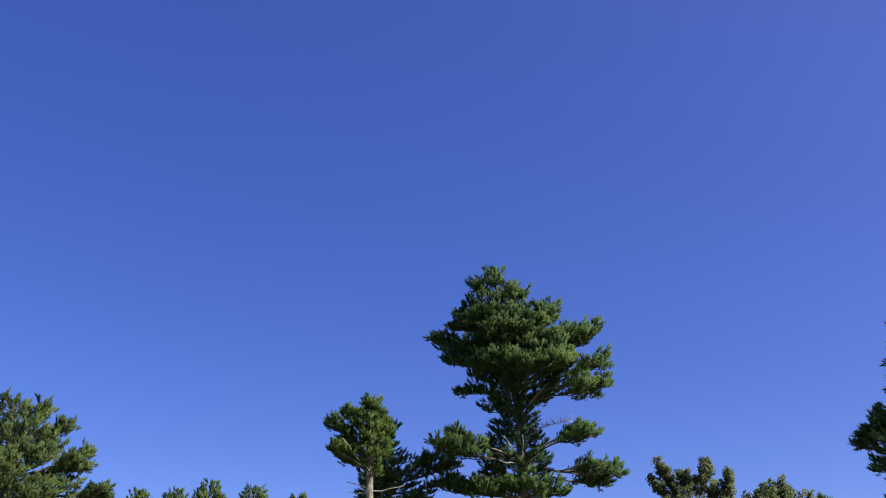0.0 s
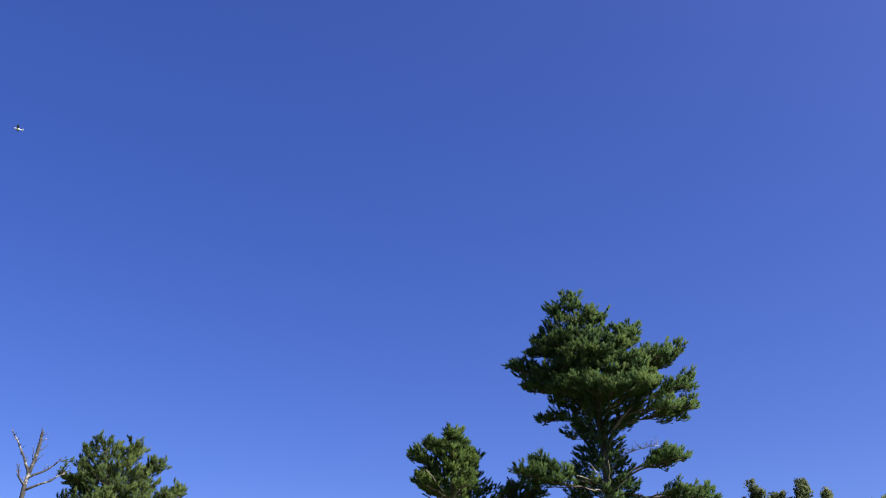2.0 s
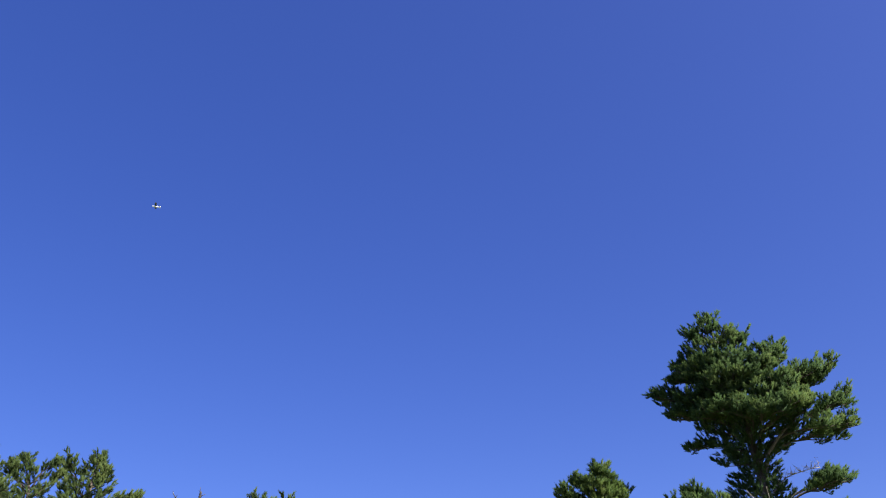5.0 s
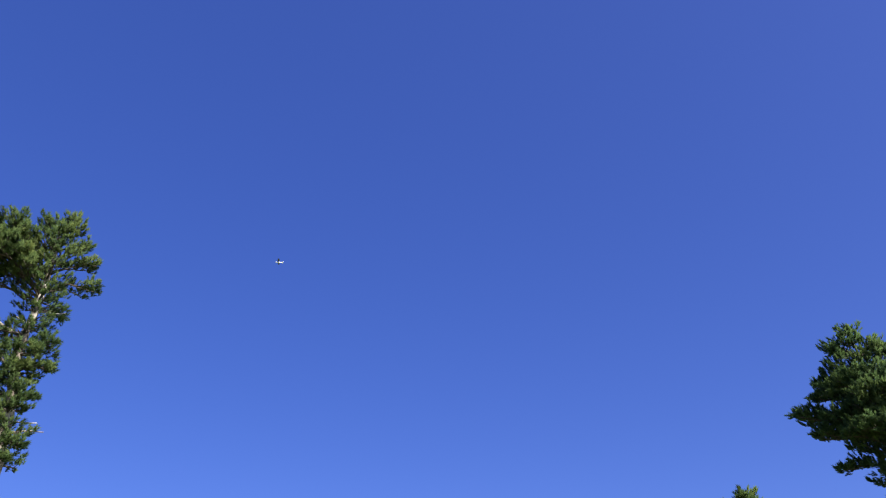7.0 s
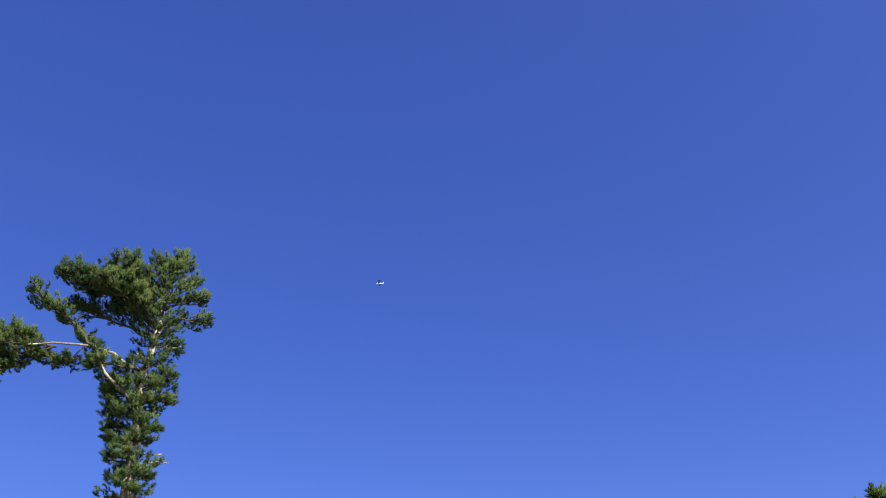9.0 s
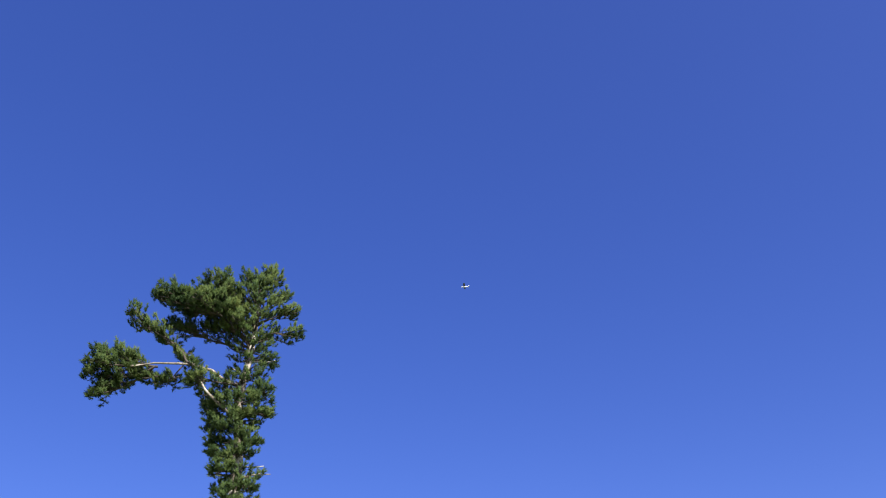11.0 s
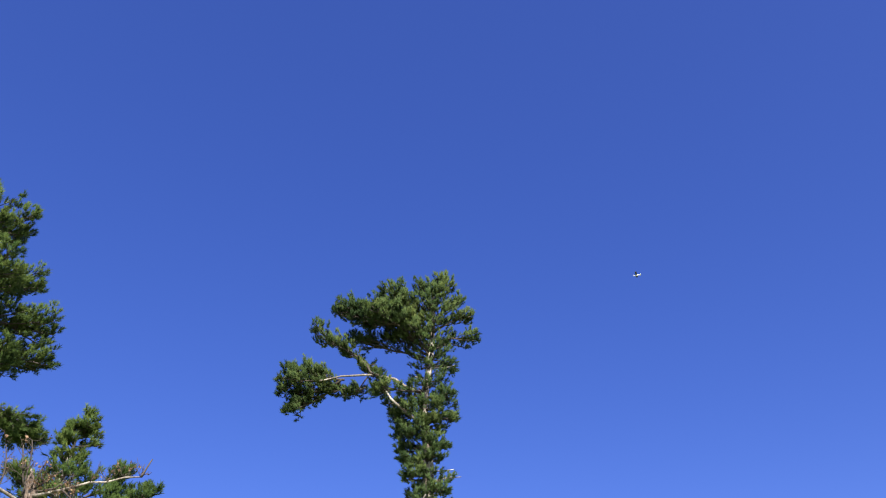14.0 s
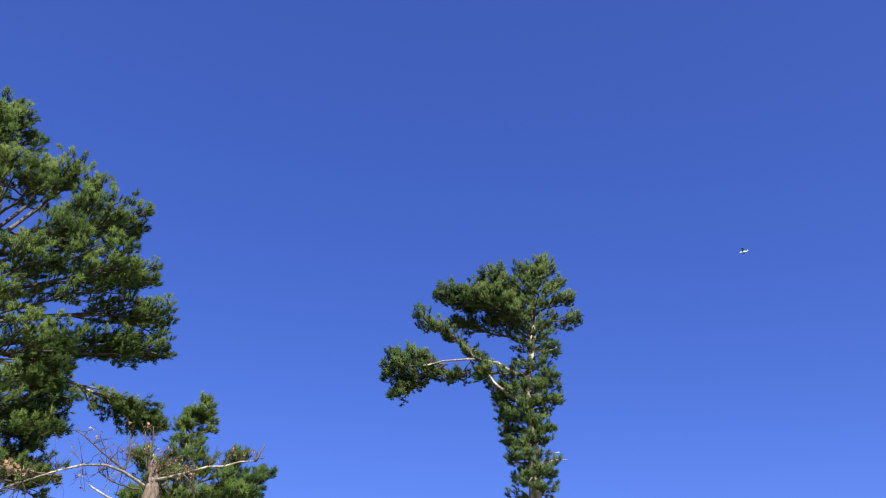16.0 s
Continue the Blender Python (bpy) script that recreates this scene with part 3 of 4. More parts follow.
Q = Tree("pine_tree", 39.4, 47, "white pine with a flat windswept top", 57, needles=needle_mid)
Q.trunk([(0, 0, 0, 0.28), (0, 0, 7, 0.2), (0, 0, 12, 0.11), (-0.3, 0, 14.5, 0.03)])
Q.fill([(9.5, 2.2, 2.0), (11.5, 1.8, 1.5), (13.2, 1.2, 1.0), (14.1, 0.6, 0.4)], 34, pad=0.65, rise=0.4, start=0.2)
Q.bough(13.2, (-0.4, 0, 14.0), (-0.5, 0, 14.6), r=0.04, n=4, wide=0.5, high=0.3, pad=0.4)
Q.bough(13.2, (0.3, 0, 14.2), (0.95, 0, 14.75), r=0.04, n=3, wide=0.3, high=0.12, pad=0.3)
Q.bough(12.8, (0.7, 0, 13.6), (1.2, 0, 14.1), r=0.04, n=4, wide=0.4, high=0.3, pad=0.4)
Q.bough(13.0, (-0.8, 0, 13.7), (-1.2, 0, 14.2), r=0.04, n=4, wide=0.4, high=0.3, pad=0.4)

# ---------------------------------------------------------------- far row of low pines
for az, dist, top, seed in ((18.2, 60, 12.0, 61), (16.1, 62, 12.6, 62), (14.25, 60, 12.85, 63), (11.5, 58, 12.35, 64), (8.8, 60, 12.3, 65), (-22.6, 58, 11.75, 66)):
    L = Tree("pine_tree", az, dist, "distant low white pine with upswept tips", seed, needles=needle_warm if seed < 66 else needle_deep, group="far row of pines")
    L.trunk([(0, 0, 0, 0.2), (0, 0, 6, 0.15), (0, 0, 11, 0.07), (0, 0, top - 0.1, 0.02)])
    L.fill([(5, 2.2, 2.2), (top - 2.4, 1.8, 1.8)], 16, pad=0.7, rise=0.4, dense=0.4)
    L.fill([(top - 2.4, 1.6, 1.6), (top - 1.2, 1.1, 1.1), (top - 0.4, 0.5, 0.5), (top - 0.15, 0.1, 0.1)], 30, pad=0.45, rise=0.9, start=0.2, dense=1.1)

# ---------------------------------------------------------------- broadleaved trees
for az, dist, rows, seed in ((-16.0, 52, ((0.6, 13.0), (-2.1, 12.85), (-2.6, 12.2), (-0.9, 12.5), (1.8, 12.35), (1.7, 11.6), (-0.2, 12.2), (-1.5, 12.0), (0.9, 11.9)), 71),
                             (-20.3, 53, ((0.0, 12.0), (0.8, 11.5), (-0.7, 11.4), (0.2, 11.3)), 72)):
    E = Tree("oak_tree", az, dist, "olive-green oak with rounded leaf clumps, thinning at the top", seed, needles=oak_leaf, style="leaf", tuft=0.145, group="oaks at the edge of the clearing")
    E.trunk([(0, 0, 0, 0.3), (0.05, 0, 4, 0.25), (-0.05, 0, 8, 0.15), (0, 0, 10.4, 0.04)])
    E.fill([(4.5, 3.0, 3.0), (8.5, 2.8, 2.6)], 12, pad=0.9, rise=0.6, lift=0.7, dense=0.5)
    E.fill([(8.8, 2.8, 2.6), (11.2, 2.2, 2.0)], 18, pad=0.6, rise=0.6, lift=0.7)
    for x, z in rows:
        E.bough(z - 3.4, (x * 0.6, 0, z - 1.5), (x, -0.2, z - 0.25), r=0.05, n=7, wide=0.7, high=0.4, pad=0.36, start=0.55, lift=0.6)

F = Tree("pine_tree", -28.9, 36, "dense tiered dark green white pine", 77, needles=needle_deep, tuft=0.29)
F.trunk([(0, 0, 0, 0.26), (0, 0, 6, 0.19), (0, 0, 11, 0.09), (0, 0, 13.9, 0.02)])
F.fill([(4, 2.8, 2.8), (8, 1.7, 2.2), (9.6, 1.9, 2.1), (10.6, 1.3, 1.6), (11.6, 0.55, 1.0), (13.4, 0.2, 0.4), (14.0, 0.1, 0.1)], 76, pad=0.7, rise=0.15)
F.bough(9.2, (-1.2, 0, 9.4), (-2.25, 0, 9.6), r=0.04, n=4, wide=0.5, high=0.2, pad=0.4)
F.bough(10.2, (-0.7, 0, 10.4), (-1.35, 0, 10.6), r=0.04, n=4, wide=0.5, high=0.25, pad=0.4)
F.bough(9.6, (-1.0, -0.3, 9.9), (-1.8, -0.4, 10.0), r=0.04, n=4, wide=0.5, high=0.2, pad=0.4)
F.bough(8.4, (-0.9, 0, 8.6), (-1.7, 0, 8.8), r=0.04, n=4, wide=0.5, high=0.25, pad=0.4)

# ---------------------------------------------------------------- the gaunt pine with the outflung limbs
G = Tree("pine_tree", 50.8, 29, "gaunt tall white pine with outflung limbs and a pale flaking trunk", 83, bark=bark_pale, needles=needle_fresh, style="needle_fine", tuft=0.24, upward=0.75)
G.trunk([(-0.15, 0, 0, 0.34), (-0.1, 0, 6, 0.28), (0.0, 0, 10.6, 0.21), (-0.03, 0, 12.7, 0.17), (-0.22, 0, 14.3, 0.14), (-0.15, 0, 15.2, 0.125), (-0.02, 0, 16.1, 0.11), (0.06, 0, 17.3, 0.08), (0.1, 0, 18.4, 0.05), (0.3, 0, 19.3, 0.02)])
G.fill([(10.6, 0.8, 0.75), (11.2, 0.65, 0.5), (11.7, 0.75, 0.65), (12.4, 0.9, 0.35), (13.2, 1.0, 0.5), (14.0, 1.05, 0.6), (14.6, 0.8, 0.7), (15.3, 0.5, 0.6)], 40, pad=0.4, rise=0.05, start=0.15, lift=0.45, hang=0.1, depth=1.0, dense=1.4, whorl=0.6)
G.fill([(14.6, 0.6, 0.6), (16.4, 0.55, 0.6)], 12, pad=0.4, rise=0.1, start=0.1, lift=0.4, depth=0.8, dense=1.2)
G.bough(16.4, (-1.75, -0.2, 17.65), (-3.5, -0.3, 17.95), r=0.055, n=6, wide=0.6, high=0.3, pad=0.45, start=0.4)
G.bough(16.8, (-1.3, 0.3, 17.8), (-3.1, 0.3, 18.2), r=0.045, n=5, wide=0.6, high=0.3, pad=0.45, start=0.4)
G.bough(16.6, (-1.1, -0.2, 17.3), (-2.2, -0.2, 17.75), r=0.04, n=5, wide=0.5, high=0.3, pad=0.4, start=0.3)
G.bough(17.2, (-0.9, -0.4, 18.2), (-1.8, -0.5, 18.6), r=0.045, n=5, wide=0.6, high=0.3, pad=0.45)
G.bough(17.6, (-0.6, 0.3, 18.5), (-1.1, 0.2, 18.9), r=0.04, n=4, wide=0.5, high=0.25, pad=0.4)
G.bough(18.0, (-0.3, 0, 18.8), (-0.3, 0, 19.2), r=0.03, n=3, wide=0.25, high=0.25, pad=0.3)
G.bough(17.8, (0.25, 0, 18.9), (0.55, 0, 19.55), r=0.03, n=3, wide=0.25, high=0.25, pad=0.3)
G.bough(16.2, (-1.3, 0.4, 16.75), (-3.0, 0.5, 17.3), r=0.045, n=5, wide=0.5, high=0.25, pad=0.4)
G.bough(16.4, (-1.0, -0.5, 17.2), (-2.4, -0.9, 17.5), r=0.04, n=4, wide=0.6, high=0.25, pad=0.45)
G.limb(13.6, (-1.3, -0.5, 14.45), (-1.85, -0.4, 15.35), r=0.055, pad=0.35, start=0.6, bark=bark_pale)
G.bough(15, (-2.8, -0.3, 16.3), (-4.25, -0.3, 17.1), r=0.04, n=6, wide=0.5, high=0.3, pad=0.4, start=0.3, start_at=(-1.8, -0.4, 15.3))
G.limb(14.85, (-1.9, -0.35, 15.4), (-3.9, -0.45, 15.15), r=0.06, pad=0.3, start=0.93, bark=bark_pale)
G.bough(15, (-4.1, -0.1, 15.3), (-5.25, -0.1, 15.05), r=0.035, n=7, wide=0.6, high=0.45, pad=0.4, start=0.1, start_at=(-3.0, -0.2, 15.3), hang=0.25)
G.bough(15, (-4.0, 0.3, 14.8), (-5.0, 0.3, 14.3), r=0.03, n=5, wide=0.5, high=0.3, pad=0.4, start=0.2, start_at=(-3.1, -0.2, 15.3), hang=0.3)
for x, y, z in ((-4.5, 0.1, 15.75), (-5.2, 0.0, 15.6), (-4.9, 0.2, 14.75), (-4.4, 0.3, 14.55), (-3.7, 0.4, 15.1)):
    G.bough(15, (0.5 * (x - 3.1), y, 0.5 * (z + 15.25)), (x, y, z), r=0.022, n=4, wide=0.45, high=0.2, pad=0.34, start=0.3, start_at=(-3.1, -0.2, 15.3))
G.bough(15, (-3.6, 0.1, 15.5), (-4.2, 0.1, 15.8), r=0.025, n=3, wide=0.4, high=0.2, pad=0.3, start=0.3, start_at=(-3.1, -0.2, 15.3))
G.bough(15, (-2.6, 0.2, 15.0), (-2.9, 0.3, 14.9), r=0.02, n=3, wide=0.4, high=0.2, pad=0.3, start=0.2, start_at=(-2.2, -0.2, 15.4), hang=0.4)
G.bough(14.9, (-1.2, -0.5, 14.8), (-1.85, -0.5, 14.7), r=0.025, n=4, wide=0.35, high=0.25, pad=0.35, hang=0.3)
G.bough(16.6, (0.8, 0, 17.1), (1.8, 0, 17.05), r=0.03, n=4, wide=0.45, high=0.25, pad=0.35, hang=0.2)
G.bough(17.2, (0.8, -0.2, 17.7), (1.5, -0.2, 17.9), r=0.025, n=3, wide=0.35, high=0.15, pad=0.3)
G.bough(17.8, (0.6, 0.1, 18.4), (1.1, 0.1, 18.65), r=0.025, n=3, wide=0.35, high=0.15, pad=0.3)
G.bough(16.2, (0.5, 0.2, 16.2), (0.8, 0.2, 15.8), r=0.02, n=3, wide=0.3, high=0.2, pad=0.3, hang=0.3)
# the upper sprays that close into one mass, and those under the slanting limb
for x, y, z in ((-2.7, -0.5, 17.95), (-2.0, -0.7, 17.95), (-1.2, -0.6, 17.6), (-2.3, -0.2, 18.15), (-1.4, -0.7, 18.15), (-0.8, -0.6, 17.1), (-3.0, 0.2, 17.95), (-0.3, -0.8, 18.1), (-1.6, 0.3, 17.2)):
    G.bough(z - 0.9, (0.5 * x, 0.5 * y, z - 0.25), (x, y, z), r=0.028, n=5, wide=0.5, high=0.25, pad=0.4, start=0.3)
for x, y, z in ((-1.2, 0.4, 13.95), (-1.1, 0.3, 13.3), (-0.95, 0.2, 12.7), (-1.4, 0.5, 14.4), (0.75, -0.2, 14.6), (0.8, 0.1, 13.9)):
    G.bough(z + 0.1, (0.5 * x, 0.5 * y, z + 0.1), (x, y, z), r=0.022, n=4, wide=0.35, high=0.2, pad=0.32, start=0.3)
for x, y, z in ((-2.3, 0.1, 15.95), (-2.1, 0.1, 15.55), (-2.9, 0.1, 16.3), (-2.6, 0.3, 15.05), (-3.3, 0.2, 15.0), (-1.7, 0.2, 14.95)):
    G.bough(15, None, (x, y, z), r=0.016, n=3, wide=0.3, high=0.2, pad=0.28, start=0.2, start_at=(x + 0.35, -0.3, z - 0.1))
# short sprays before the trunk
for k in range(8):
    z = 10.8 + 0.48 * k
    x = 0.5 * math.sin(2.1 * k) - 0.15
    G.bough(z, (x * 0.6, -0.35, z + 0.05), (x, -0.75, z - 0.1), r=0.02, n=4, wide=0.35, high=0.3, pad=0.3, start=0.2, hang=0.15)
G.fill([(16.2, 0.7, 0.6), (17.5, 1.3, 0.8), (18.6, 1.2, 0.6), (19.3, 0.5, 0.4)], 30, pad=0.5, rise=0.5, start=0.15, dense=1.3)
stub(G, 15.85, (0.9, -0.1, 15.95), 0.03)
stub(G, 11.7, (1.1, -0.2, 11.8), 0.03)
stub(G, 12.1, (0.85, 0.2, 12.2), 0.025)
stub(G, 15.3, (-0.5, -0.4, 15.35), 0.03)

# ---------------------------------------------------------------- the great pine further round
H = Tree("pine_tree", 88, 26, "massive white pine with layered sunlit boughs", 97, needles=needle_warm, style="needle_soft", tuft=0.25)
H.trunk([(0.6, 0, 0, 0.42), (0.5, 0, 6, 0.36), (0.3, 0, 11, 0.28), (0, 0, 15, 0.19), (-0.5, 0, 18.2, 0.11), (-0.9, 0, 20.2, 0.03)])
H.fill([(9.0, 2.8, 3.0), (10.5, 2.8, 2.9), (12.2, 3.2, 3.0), (13.6, 3.8, 4.4), (15.5, 3.8, 4.2), (16.8, 3.2, 3.2), (17.7, 2.8, 2.2), (18.2, 2.6, 1.3), (18.6, 2.2, 0.8), (19.3, 1.5, 0.7), (19.9, 0.9, 0.35), (20.3, 0.3, 0.15)], 60, pad=0.8, rise=0.3, r=0.035, whorl=1.0, start=0.3, dense=0.9)
H.bough(15.4, (0.95, -0.3, 17.3), (1.5, -0.3, 18.6), r=0.07, n=6, wide=0.7, high=0.4)
H.bough(15.8, (0.55, 0.3, 17.5), (0.6, 0.3, 18.55), r=0.06, n=5, wide=0.6, high=0.35)
H.bough(15.4, (1.6, -0.3, 16.9), (2.2, -0.4, 18.2), r=0.055, n=6, wide=0.7, high=0.4)
H.bough(15.0, (2.4, -0.2, 16.7), (3.9, -0.3, 17.3), r=0.055, n=6, wide=0.8, high=0.4)
H.bough(14.6, (1.8, -1.2, 15.9), (3.0, -1.9, 16.5), r=0.055, n=6, wide=0.9, high=0.5)
H.bough(13.8, (2.6, 0.2, 15.2), (4.7, 0.2, 15.75), r=0.06, n=7, wide=0.8, high=0.35)
H.bough(13.2, (2.0, -1.4, 14.3), (3.6, -2.2, 14.9), r=0.055, n=6, wide=0.9, high=0.45)
H.bough(12.8, (3.0, -0.4, 13.9), (5.4, -0.5, 14.2), r=0.07, n=8, wide=0.9, high=0.45)
H.bough(12.2, (3.0, -0.2, 13.1), (5.5, -0.2, 13.3), r=0.06, n=7, wide=0.8, high=0.35)
H.bough(12.0, (2.8, -0.6, 12.5), (4.5, -0.8, 12.8), r=0.055, n=5, wide=0.7, high=0.3)
H.bough(12.0, (3.8, -0.5, 11.6), (5.6, -0.5, 11.1), r=0.06, n=13, wide=0.6, high=0.25, pad=0.55, start=0.3, hang=0.85, lift=0.0, bark=bark_pale)
H.bough(12.0, (5.2, -0.3, 11.2), (5.7, -0.3, 11.05), r=0.03, n=5, wide=0.5, high=0.25, pad=0.4, start=0.2, hang=0.2, start_at=(4.4, -0.5, 11.45))
for k in range(7):
    z = 9.2 + 1.25 * k
    H.bough(z - 0.4, (0.3 + 0.3 * (k % 3), -1.1, z), (0.2 + 1.0 * (k % 3), -2.0, z + 0.1), r=0.05, n=6, wide=1.0, high=0.5)
for k in range(10):
    z = 8.5 + 0.42 * k
    H.bough(z + 0.2, (1.4, -0.8 + 0.5 * (k % 3), z + 0.1), (3.0 - 0.35 * (k % 2), -1.2 + 0.8 * (k % 3), z), r=0.045, n=5, wide=0.9, high=0.4)
for k in range(4):
    H.bough(17.9 + 0.3 * k, (-0.7, -0.5, 18.2 + 0.3 * k), (-1.3 + 0.4 * (k % 2), -0.9, 18.5 + 0.3 * k), r=0.03, n=5, wide=0.6, high=0.35)
H.fill([(3.0, 3.0, 2.4), (6.0, 3.4, 2.6), (8.6, 3.0, 2.9)], 20, pad=1.0, rise=0.0, dense=0.4)

# ---------------------------------------------------------------- the young pine
I = Tree("pine_tree", 72.8, 21, "young white pine with a slim leader and fresh green sprays", 101, bark=bark_pale, needles=needle_warm, style="needle_soft", tuft=0.22)
I.trunk([(-0.45, 0, 0, 0.16), (-0.4, 0, 4, 0.12), (-0.3, 0, 7.5, 0.075), (-0.2, 0, 8.7, 0.05), (-0.12, 0, 9.5, 0.022), (0, 0, 10.0, 0.006)])
I.fill([(8.55, 0.55, 0.5), (9.0, 0.35, 0.4), (9.4, 0.22, 0.28), (9.7, 0.1, 0.12)], 15, depth=0.5, pad=0.13, rise=0.5, start=0.35, r=0.012, whorl=0.33)
I.fill([(6.0, 1.4, 1.75), (7.2, 1.1, 1.6), (8.0, 1.0, 1.15), (8.55, 0.6, 0.55)], 54, pad=0.34, rise=0.4, start=0.2, r=0.02, dense=1.3, whorl=0.45)
I.fill([(2.5, 1.7, 1.9), (6.0, 1.4, 1.9)], 14, pad=0.5, rise=0.3, dense=0.4, r=0.02)
for z0, tip in ((9.85, (-0.03, 0.0, 9.88)), (9.7, (0.1, -0.05, 9.78)), (9.6, (-0.2, 0.0, 9.62)), (9.35, (0.28, 0.05, 9.42)), (9.3, (-0.36, -0.05, 9.3)), (9.15, (0.36, -0.1, 9.18)),
                (9.5, (0.08, -0.25, 9.55)), (9.0, (-0.5, 0.1, 9.3)), (9.3, (0.1, 0.35, 9.65))):
    I.limb(z0, None, tip, r=0.009, pad=0.13, start=0.25, dense=1.3)
I.bough(7.5, (-0.9, -0.35, 7.95), (-1.35, -0.45, 8.2), r=0.018, n=3, wide=0.25, high=0.15, pad=0.2, start=0.5)
I.bough(7.4, (0.5, -0.2, 7.8), (0.95, -0.2, 8.2), r=0.02, n=4, wide=0.35, high=0.2, pad=0.25)
I.bough(7.2, (0.5, -0.3, 7.5), (1.1, -0.4, 7.85), r=0.02, n=4, wide=0.35, high=0.2, pad=0.25)
I.bough(7.3, (0.8, -0.2, 7.75), (1.75, -0.2, 8.2), r=0.025, n=5, wide=0.4, high=0.2, pad=0.3)
I.bough(7.6, (0.6, -0.2, 8.2), (1.15, -0.2, 8.6), r=0.02, n=4, wide=0.3, high=0.2, pad=0.25)
I.bough(7.0, (0.6, -0.5, 7.4), (1.5, -0.8, 7.6), r=0.02, n=4, wide=0.4, high=0.25, pad=0.3)

# ---------------------------------------------------------------- the broken trunk with bare limbs and a few dry leaves
J = Tree("broken_tree", 75.4, 18, "snapped grey trunk with bare pale limbs and a few dry leaves", 107, bark=bark_snag, needles=dry_leaf, style="leaf_dry", tuft=0.10, group="dead trees")
J.trunk([(0.25, 0, 0, 0.24), (0.2, 0, 4, 0.20), (0.13, 0, 6.6, 0.155), (0.11, 0, 6.9, 0.13), (0.09, 0, 7.1, 0.105)])
for k in range(14):
    t = 2 * math.pi * k / 14
    dx, dy = 0.085 * math.cos(t), 0.085 * math.sin(t)
    J.limb(7, None, (0.07 + dx * 0.9, dy * 0.9, 7.22 + 0.10 * (1 + math.sin(5.1 * k)) * (1.3 if dx < 0.03 else 0.7)), r=0.03, bare=True, start_at=(0.11 + dx * 1.1, dy * 1.1, 6.9), name="splinter", bark=bark_snag)


def bare_twigs(tree, path, count, length, rise, leaves, seed, thick=1.0, bark=None):
    """Thin bare shoots off a limb, some with a dry leaf or two; rise below 0 lets them hang."""
    r = np.random.default_rng(seed)
    g = Geometry()
    P, A, S = [], [], []
    for _ in range(count):
        q = path[r.integers(2, len(path))]
        w = unit((r.uniform(-1, 1), r.uniform(-0.7, 0.7), rise + r.uniform(-0.35, 0.35)))
        n = length * r.uniform(0.4, 1.3)
        k = np.linspace(0, 1, 5)[:, None]
        p = q + w * n * k + np.array([0, 0, 0.25 * n]) * k ** 2 * np.sign(rise)
        p[1:] += r.standard_normal((4, 3)) * 0.02
        g.tube(p, np.linspace(0.008, 0.003, 5) * thick, 3)
        b = unit(w + r.standard_normal(3) * 0.8)
        g.tube(np.array([p[2], p[2] + b * n * 0.25, p[2] + b * n * 0.45 + (0, 0, 0.03)]), (0.005, 0.004, 0.002), 3)
        if r.random() < leaves:
            for _ in range(r.integers(1, 4)):
                P.append(p[r.integers(2, 5)] + r.standard_normal(3) * 0.03)
                A.append(unit(r.standard_normal(3) - np.array([0, 0, 0.6])))
                S.append(r.uniform(0.04, 0.085))
    ob = g.made("twig_spray", bark or twig_bark, tree.root)
    tagged(ob, kind="stuff")
    if P:
        foliage("leaves", P, A, S, "leaf_dry", dry_leaf, ob, r)


arm = J.limb(7, (-0.95, -0.3, 7.04), (-2.6, -0.5, 6.25), r=0.024, bare=True, start_at=(-0.02, -0.1, 6.82), bark=bark_pale)
bare_twigs(J, arm, 46, 0.38, -0.8, 0.25, 5)
bare_twigs(J, arm, 36, 0.45, 0.7, 0.3, 6)
arm = J.limb(7, (1.1, -0.25, 7.3), (2.0, -0.25, 7.57), r=0.024, bare=True, start_at=(0.15, -0.14, 6.95), bark=bark_pale)
bare_twigs(J, arm, 26, 0.32, 0.7, 0.4, 7)
J.limb(7, None, (2.13, -0.25, 7.95), r=0.02, bare=True, start_at=(1.98, -0.25, 7.56), bark=twig_bark)
for p0, mid, tip, r in (((-0.45, -0.2, 7.0), (-0.42, -0.2, 7.4), (-0.52, -0.2, 7.82), 0.013), ((-0.03, -0.15, 6.95), (-0.02, -0.15, 7.4), (-0.09, -0.15, 8.0), 0.014),
                        ((-0.03, -0.15, 7.1), (-0.15, -0.2, 7.5), (-0.22, -0.2, 7.86), 0.010), ((-0.47, -0.2, 7.05), (-0.95, -0.2, 7.35), (-1.5, -0.25, 7.68), 0.014),
                        ((-0.1, -0.1, 6.75), (-0.5, -0.2, 6.75), (-0.9, -0.2, 6.95), 0.012), ((0.6, -0.2, 7.15), (0.8, -0.3, 6.95), (0.95, -0.35, 6.6), 0.016)):
    arm = J.limb(7, mid, tip, r=r, bare=True, start_at=p0, bark=twig_bark)
    bare_twigs(J, arm, 11, 0.28, 0.5, 0.4, int(1000 * tip[2]))
# the withered sprays that cling beside the break
for p0, tip, seed in (((0.15, -0.1, 7.1), (0.55, -0.2, 7.5), 401), ((0.2, -0.15, 7.05), (0.8, -0.25, 7.3), 402), ((0.1, -0.15, 7.1), (0.25, -0.25, 7.62), 403)):
    arm = J.limb(7, None, tip, r=0.010, bare=True, start_at=p0, bark=twig_bark)
    bare_twigs(J, arm, 16, 0.2, -0.4, 0.9, seed)
J.limb(6.2, None, (-1.0, -0.2, 6.66), r=0.035, bare=True, bark=bark_grey)
for k, path in enumerate(dead_limbs[:4]):
    bare_twigs(D, path, 9, 0.22, 0.5, 0, 300 + k, 2.2, bark_dead)
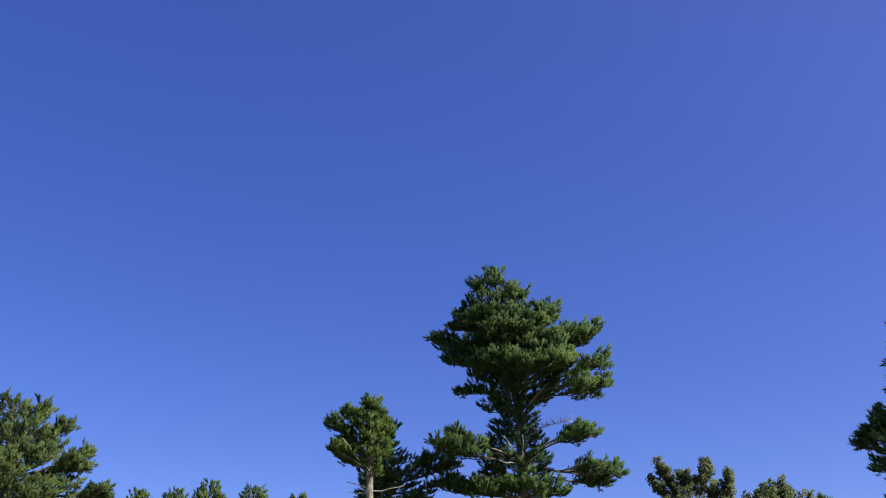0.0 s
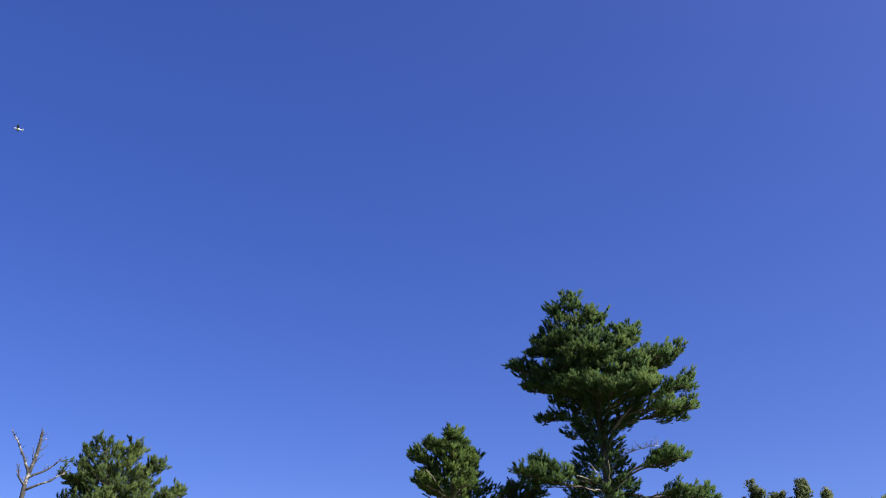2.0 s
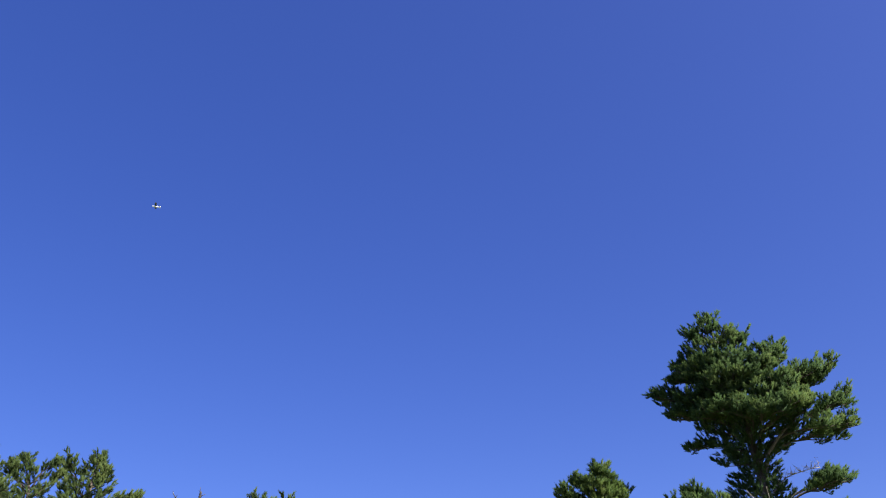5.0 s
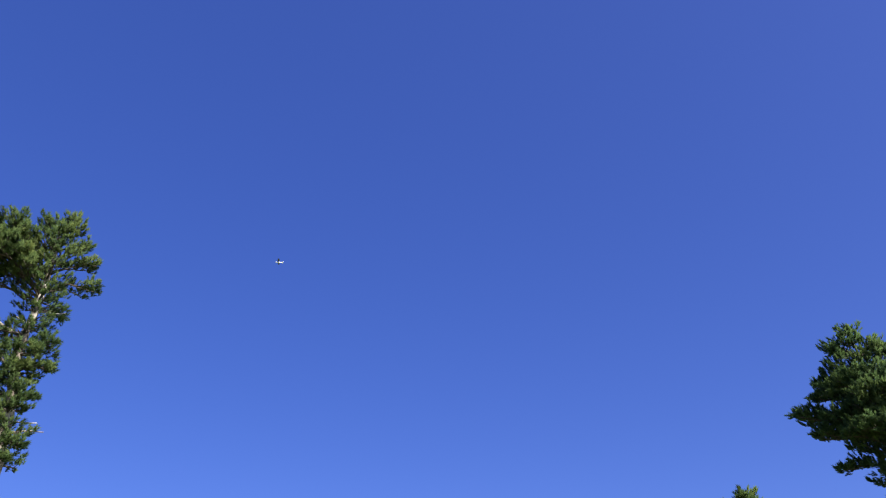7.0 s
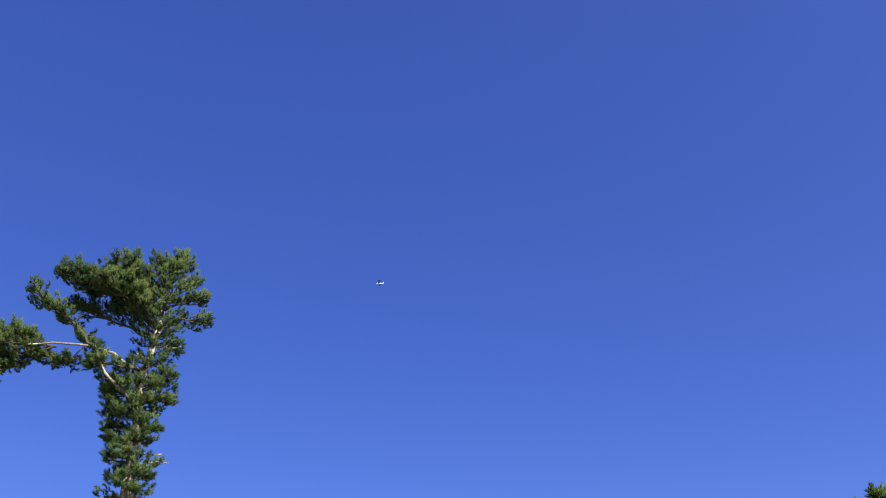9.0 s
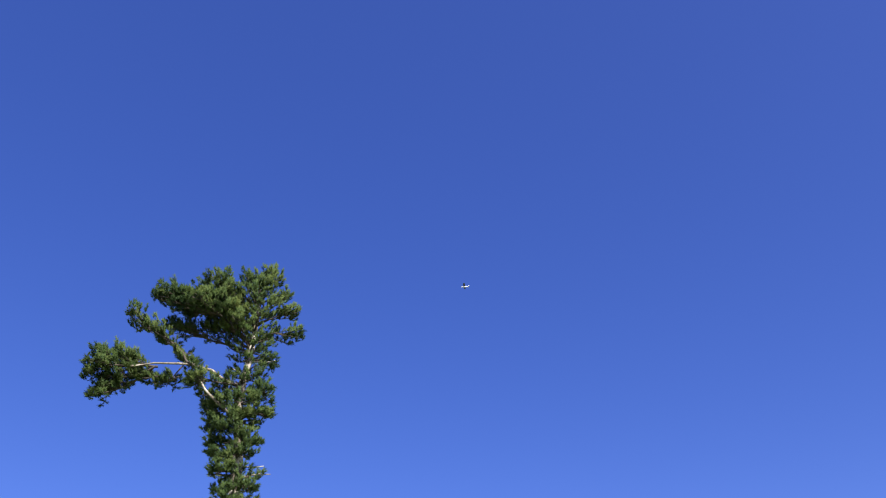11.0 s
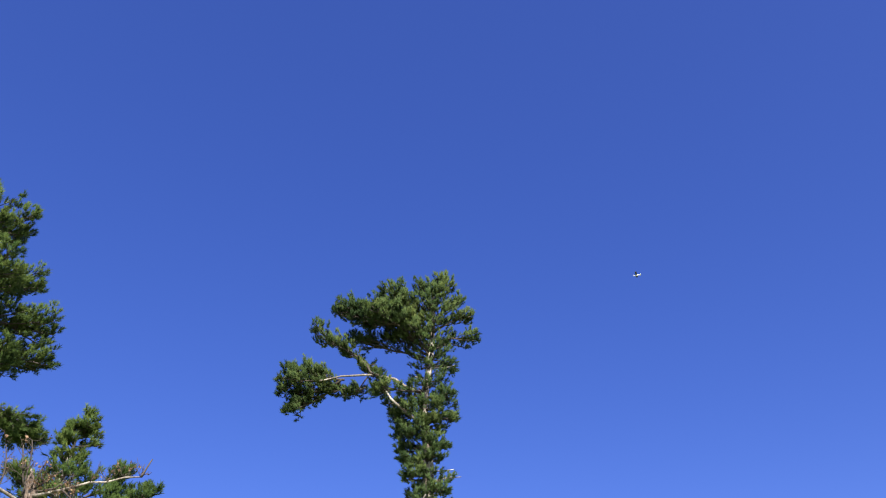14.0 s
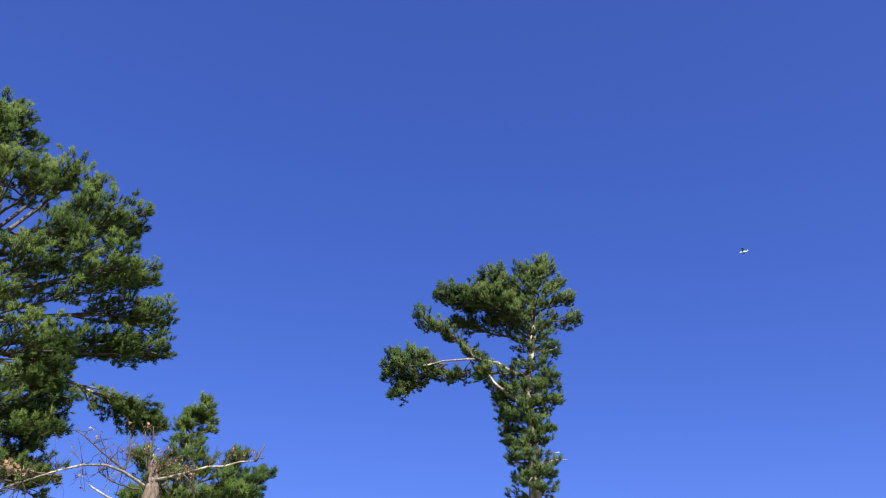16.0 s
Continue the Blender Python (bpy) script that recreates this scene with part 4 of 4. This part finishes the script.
bare_twigs(D, D.axis[D.axis[:, 2] > 10.8][:, :3], 16, 0.22, 0.5, 0, 320, 2.2, bark_dead)
# the tall pine's one dead spray
spray = A.limb(12.0, (1.3, -0.7, 12.9), (2.7, -0.9, 13.15), r=0.025, bare=True, bark=bark_grey, name="dead_branch")
bare_twigs(A, spray, 40, 0.45, 0.35, 0.6, 340, 1.8, bark_grey)
# the clump of dry leaves at the limb's end
J.limb(7, (-2.0, -0.4, 6.7), (-2.7, -0.4, 6.75), r=0.025, pad=0.45, start=0.3, dense=1.0, start_at=(-1.5, -0.35, 6.75), bark=twig_bark, hang=0.5)

# ---------------------------------------------------------------- the small aircraft overhead
def lathe(rows, sides=20):
    """Rows of y, half width, half height, z offset, as a closed body along y."""
    v, t = [], []
    for y, w, h, z in rows:
        v += [(w * math.cos(2 * math.pi * k / sides), y, z + h * math.sin(2 * math.pi * k / sides)) for k in range(sides)]
    for i in range(len(rows) - 1):
        for k in range(sides):
            a, b = i * sides + k, i * sides + (k + 1) % sides
            t += [(a, b, b + sides), (a, b + sides, a + sides)]
    m = len(v)
    v += [(0, rows[0][0], rows[0][3]), (0, rows[-1][0], rows[-1][3])]
    for k in range(sides):
        t += [(m, (k + 1) % sides, k), (m + 1, (len(rows) - 1) * sides + k, (len(rows) - 1) * sides + (k + 1) % sides)]
    return v, t


def aerofoil(root, tip, chord0, chord1, thick, up):
    """A tapered surface from root to tip; chord along y, thickness along up."""
    prof = [(0.5, 0), (0.42, 0.5), (0.2, 1.0), (-0.15, 0.8), (-0.5, 0.05), (-0.15, -0.3), (0.2, -0.45), (0.42, -0.3)]
    v, t = [], []
    for f in (0, 0.5, 0.9, 1.0):
        c = chord0 + (chord1 - chord0) * f
        c *= 0.8 if f == 1.0 else 1
        p = Vector(root).lerp(Vector(tip), f)
        v += [tuple(p + Vector((0, y * c, 0)) + Vector(up) * (h * thick * c / chord0)) for y, h in prof]
    for i in range(3):
        for k in range(8):
            a, b = i * 8 + k, i * 8 + (k + 1) % 8
            t += [(a, b, b + 8), (a, b + 8, a + 8)]
    for k in range(1, 7):
        t += [(0, k + 1, k), (24, 24 + k, 24 + k + 1)]
    return v, t


PLANE_AZ, PLANE_EL, PLANE_D = 35.43, 31.33, 980.0
a, e = radians(PLANE_AZ), radians(PLANE_EL)
plane = new("light_aircraft")
plane.matrix_world = pose(-math.sin(a) * math.cos(e) * PLANE_D, math.cos(a) * math.cos(e) * PLANE_D, 1.6 + math.sin(e) * PLANE_D, 2, 6, PLANE_AZ + 86)
tagged(plane, "white light aircraft, wings coloured dark for their underside shade, flying overhead", "aircraft")
v, t = lathe([(3.6, 0.15, 0.15, 0), (3.3, 0.45, 0.42, 0), (2.2, 0.58, 0.6, 0), (1.2, 0.62, 0.85, 0.15), (-0.4, 0.6, 0.85, 0.15), (-1.6, 0.42, 0.5, 0.05), (-3.2, 0.2, 0.25, 0.1), (-4.2, 0.08, 0.12, 0.15)])
mesh_object("fuselage", v, t, white_paint, plane, True)
for sx in (-1, 1):
    # the shade under the wings is put into their dark colour
    v, t = aerofoil((0.5 * sx, 0.6, 0.95), (5.4 * sx, 0.5, 1.1), 2.3, 1.8, 0.2, (0, 0, 1))
    mesh_object("wing", v, t, dark_paint_wing_shade, plane)
    v, t = aerofoil((0.1 * sx, -3.8, 0.2), (1.7 * sx, -3.9, 0.2), 1.0, 0.7, 0.09, (0, 0, 1))
    mesh_object("tailplane", v, t, white_paint, plane)
    g = Geometry()
    g.tube([(0.55 * sx, 0.7, -0.5), (1.5 * sx, 0.6, 0.4), (2.5 * sx, 0.6, 0.95)], (0.05, 0.05, 0.05), 6)
    g.made("strut", dark_paint_wing_shade, plane)
    g = Geometry()
    g.tube([(0.4 * sx, 0.2, -0.5), (0.8 * sx, 0.2, -0.95), (1.1 * sx, 0.2, -1.15)], (0.06, 0.05, 0.05), 6)
    gear = g.made("landing_gear", white_paint, plane)
    g = Geometry()
    g.tube([(1.05 * sx, 0.2, -1.2), (1.2 * sx, 0.2, -1.2)], (0.25, 0.25), 14)
    g.made("wheel", dark_paint_wing_shade, gear)
    v, t = lathe([(1.1, 0.02, 0.2, 0.45), (0.2, 0.02, 0.24, 0.5), (-0.5, 0.02, 0.18, 0.5)], 12)
    mesh_object("side_window", [(x + 0.6 * sx, y, z) for x, y, z in v], t, canopy_glass, plane)
v, t = aerofoil((0, -3.7, 0.25), (0, -4.2, 1.6), 1.2, 0.7, 0.1, (1, 0, 0))
mesh_object("fin", v, t, white_paint, plane)
v, t = aerofoil((0, 3.7, -0.9), (0, 3.7, 0.9), 0.14, 0.10, 0.05, (1, 0, 0))
mesh_object("propeller", v, t, dark_paint_wing_shade, plane)
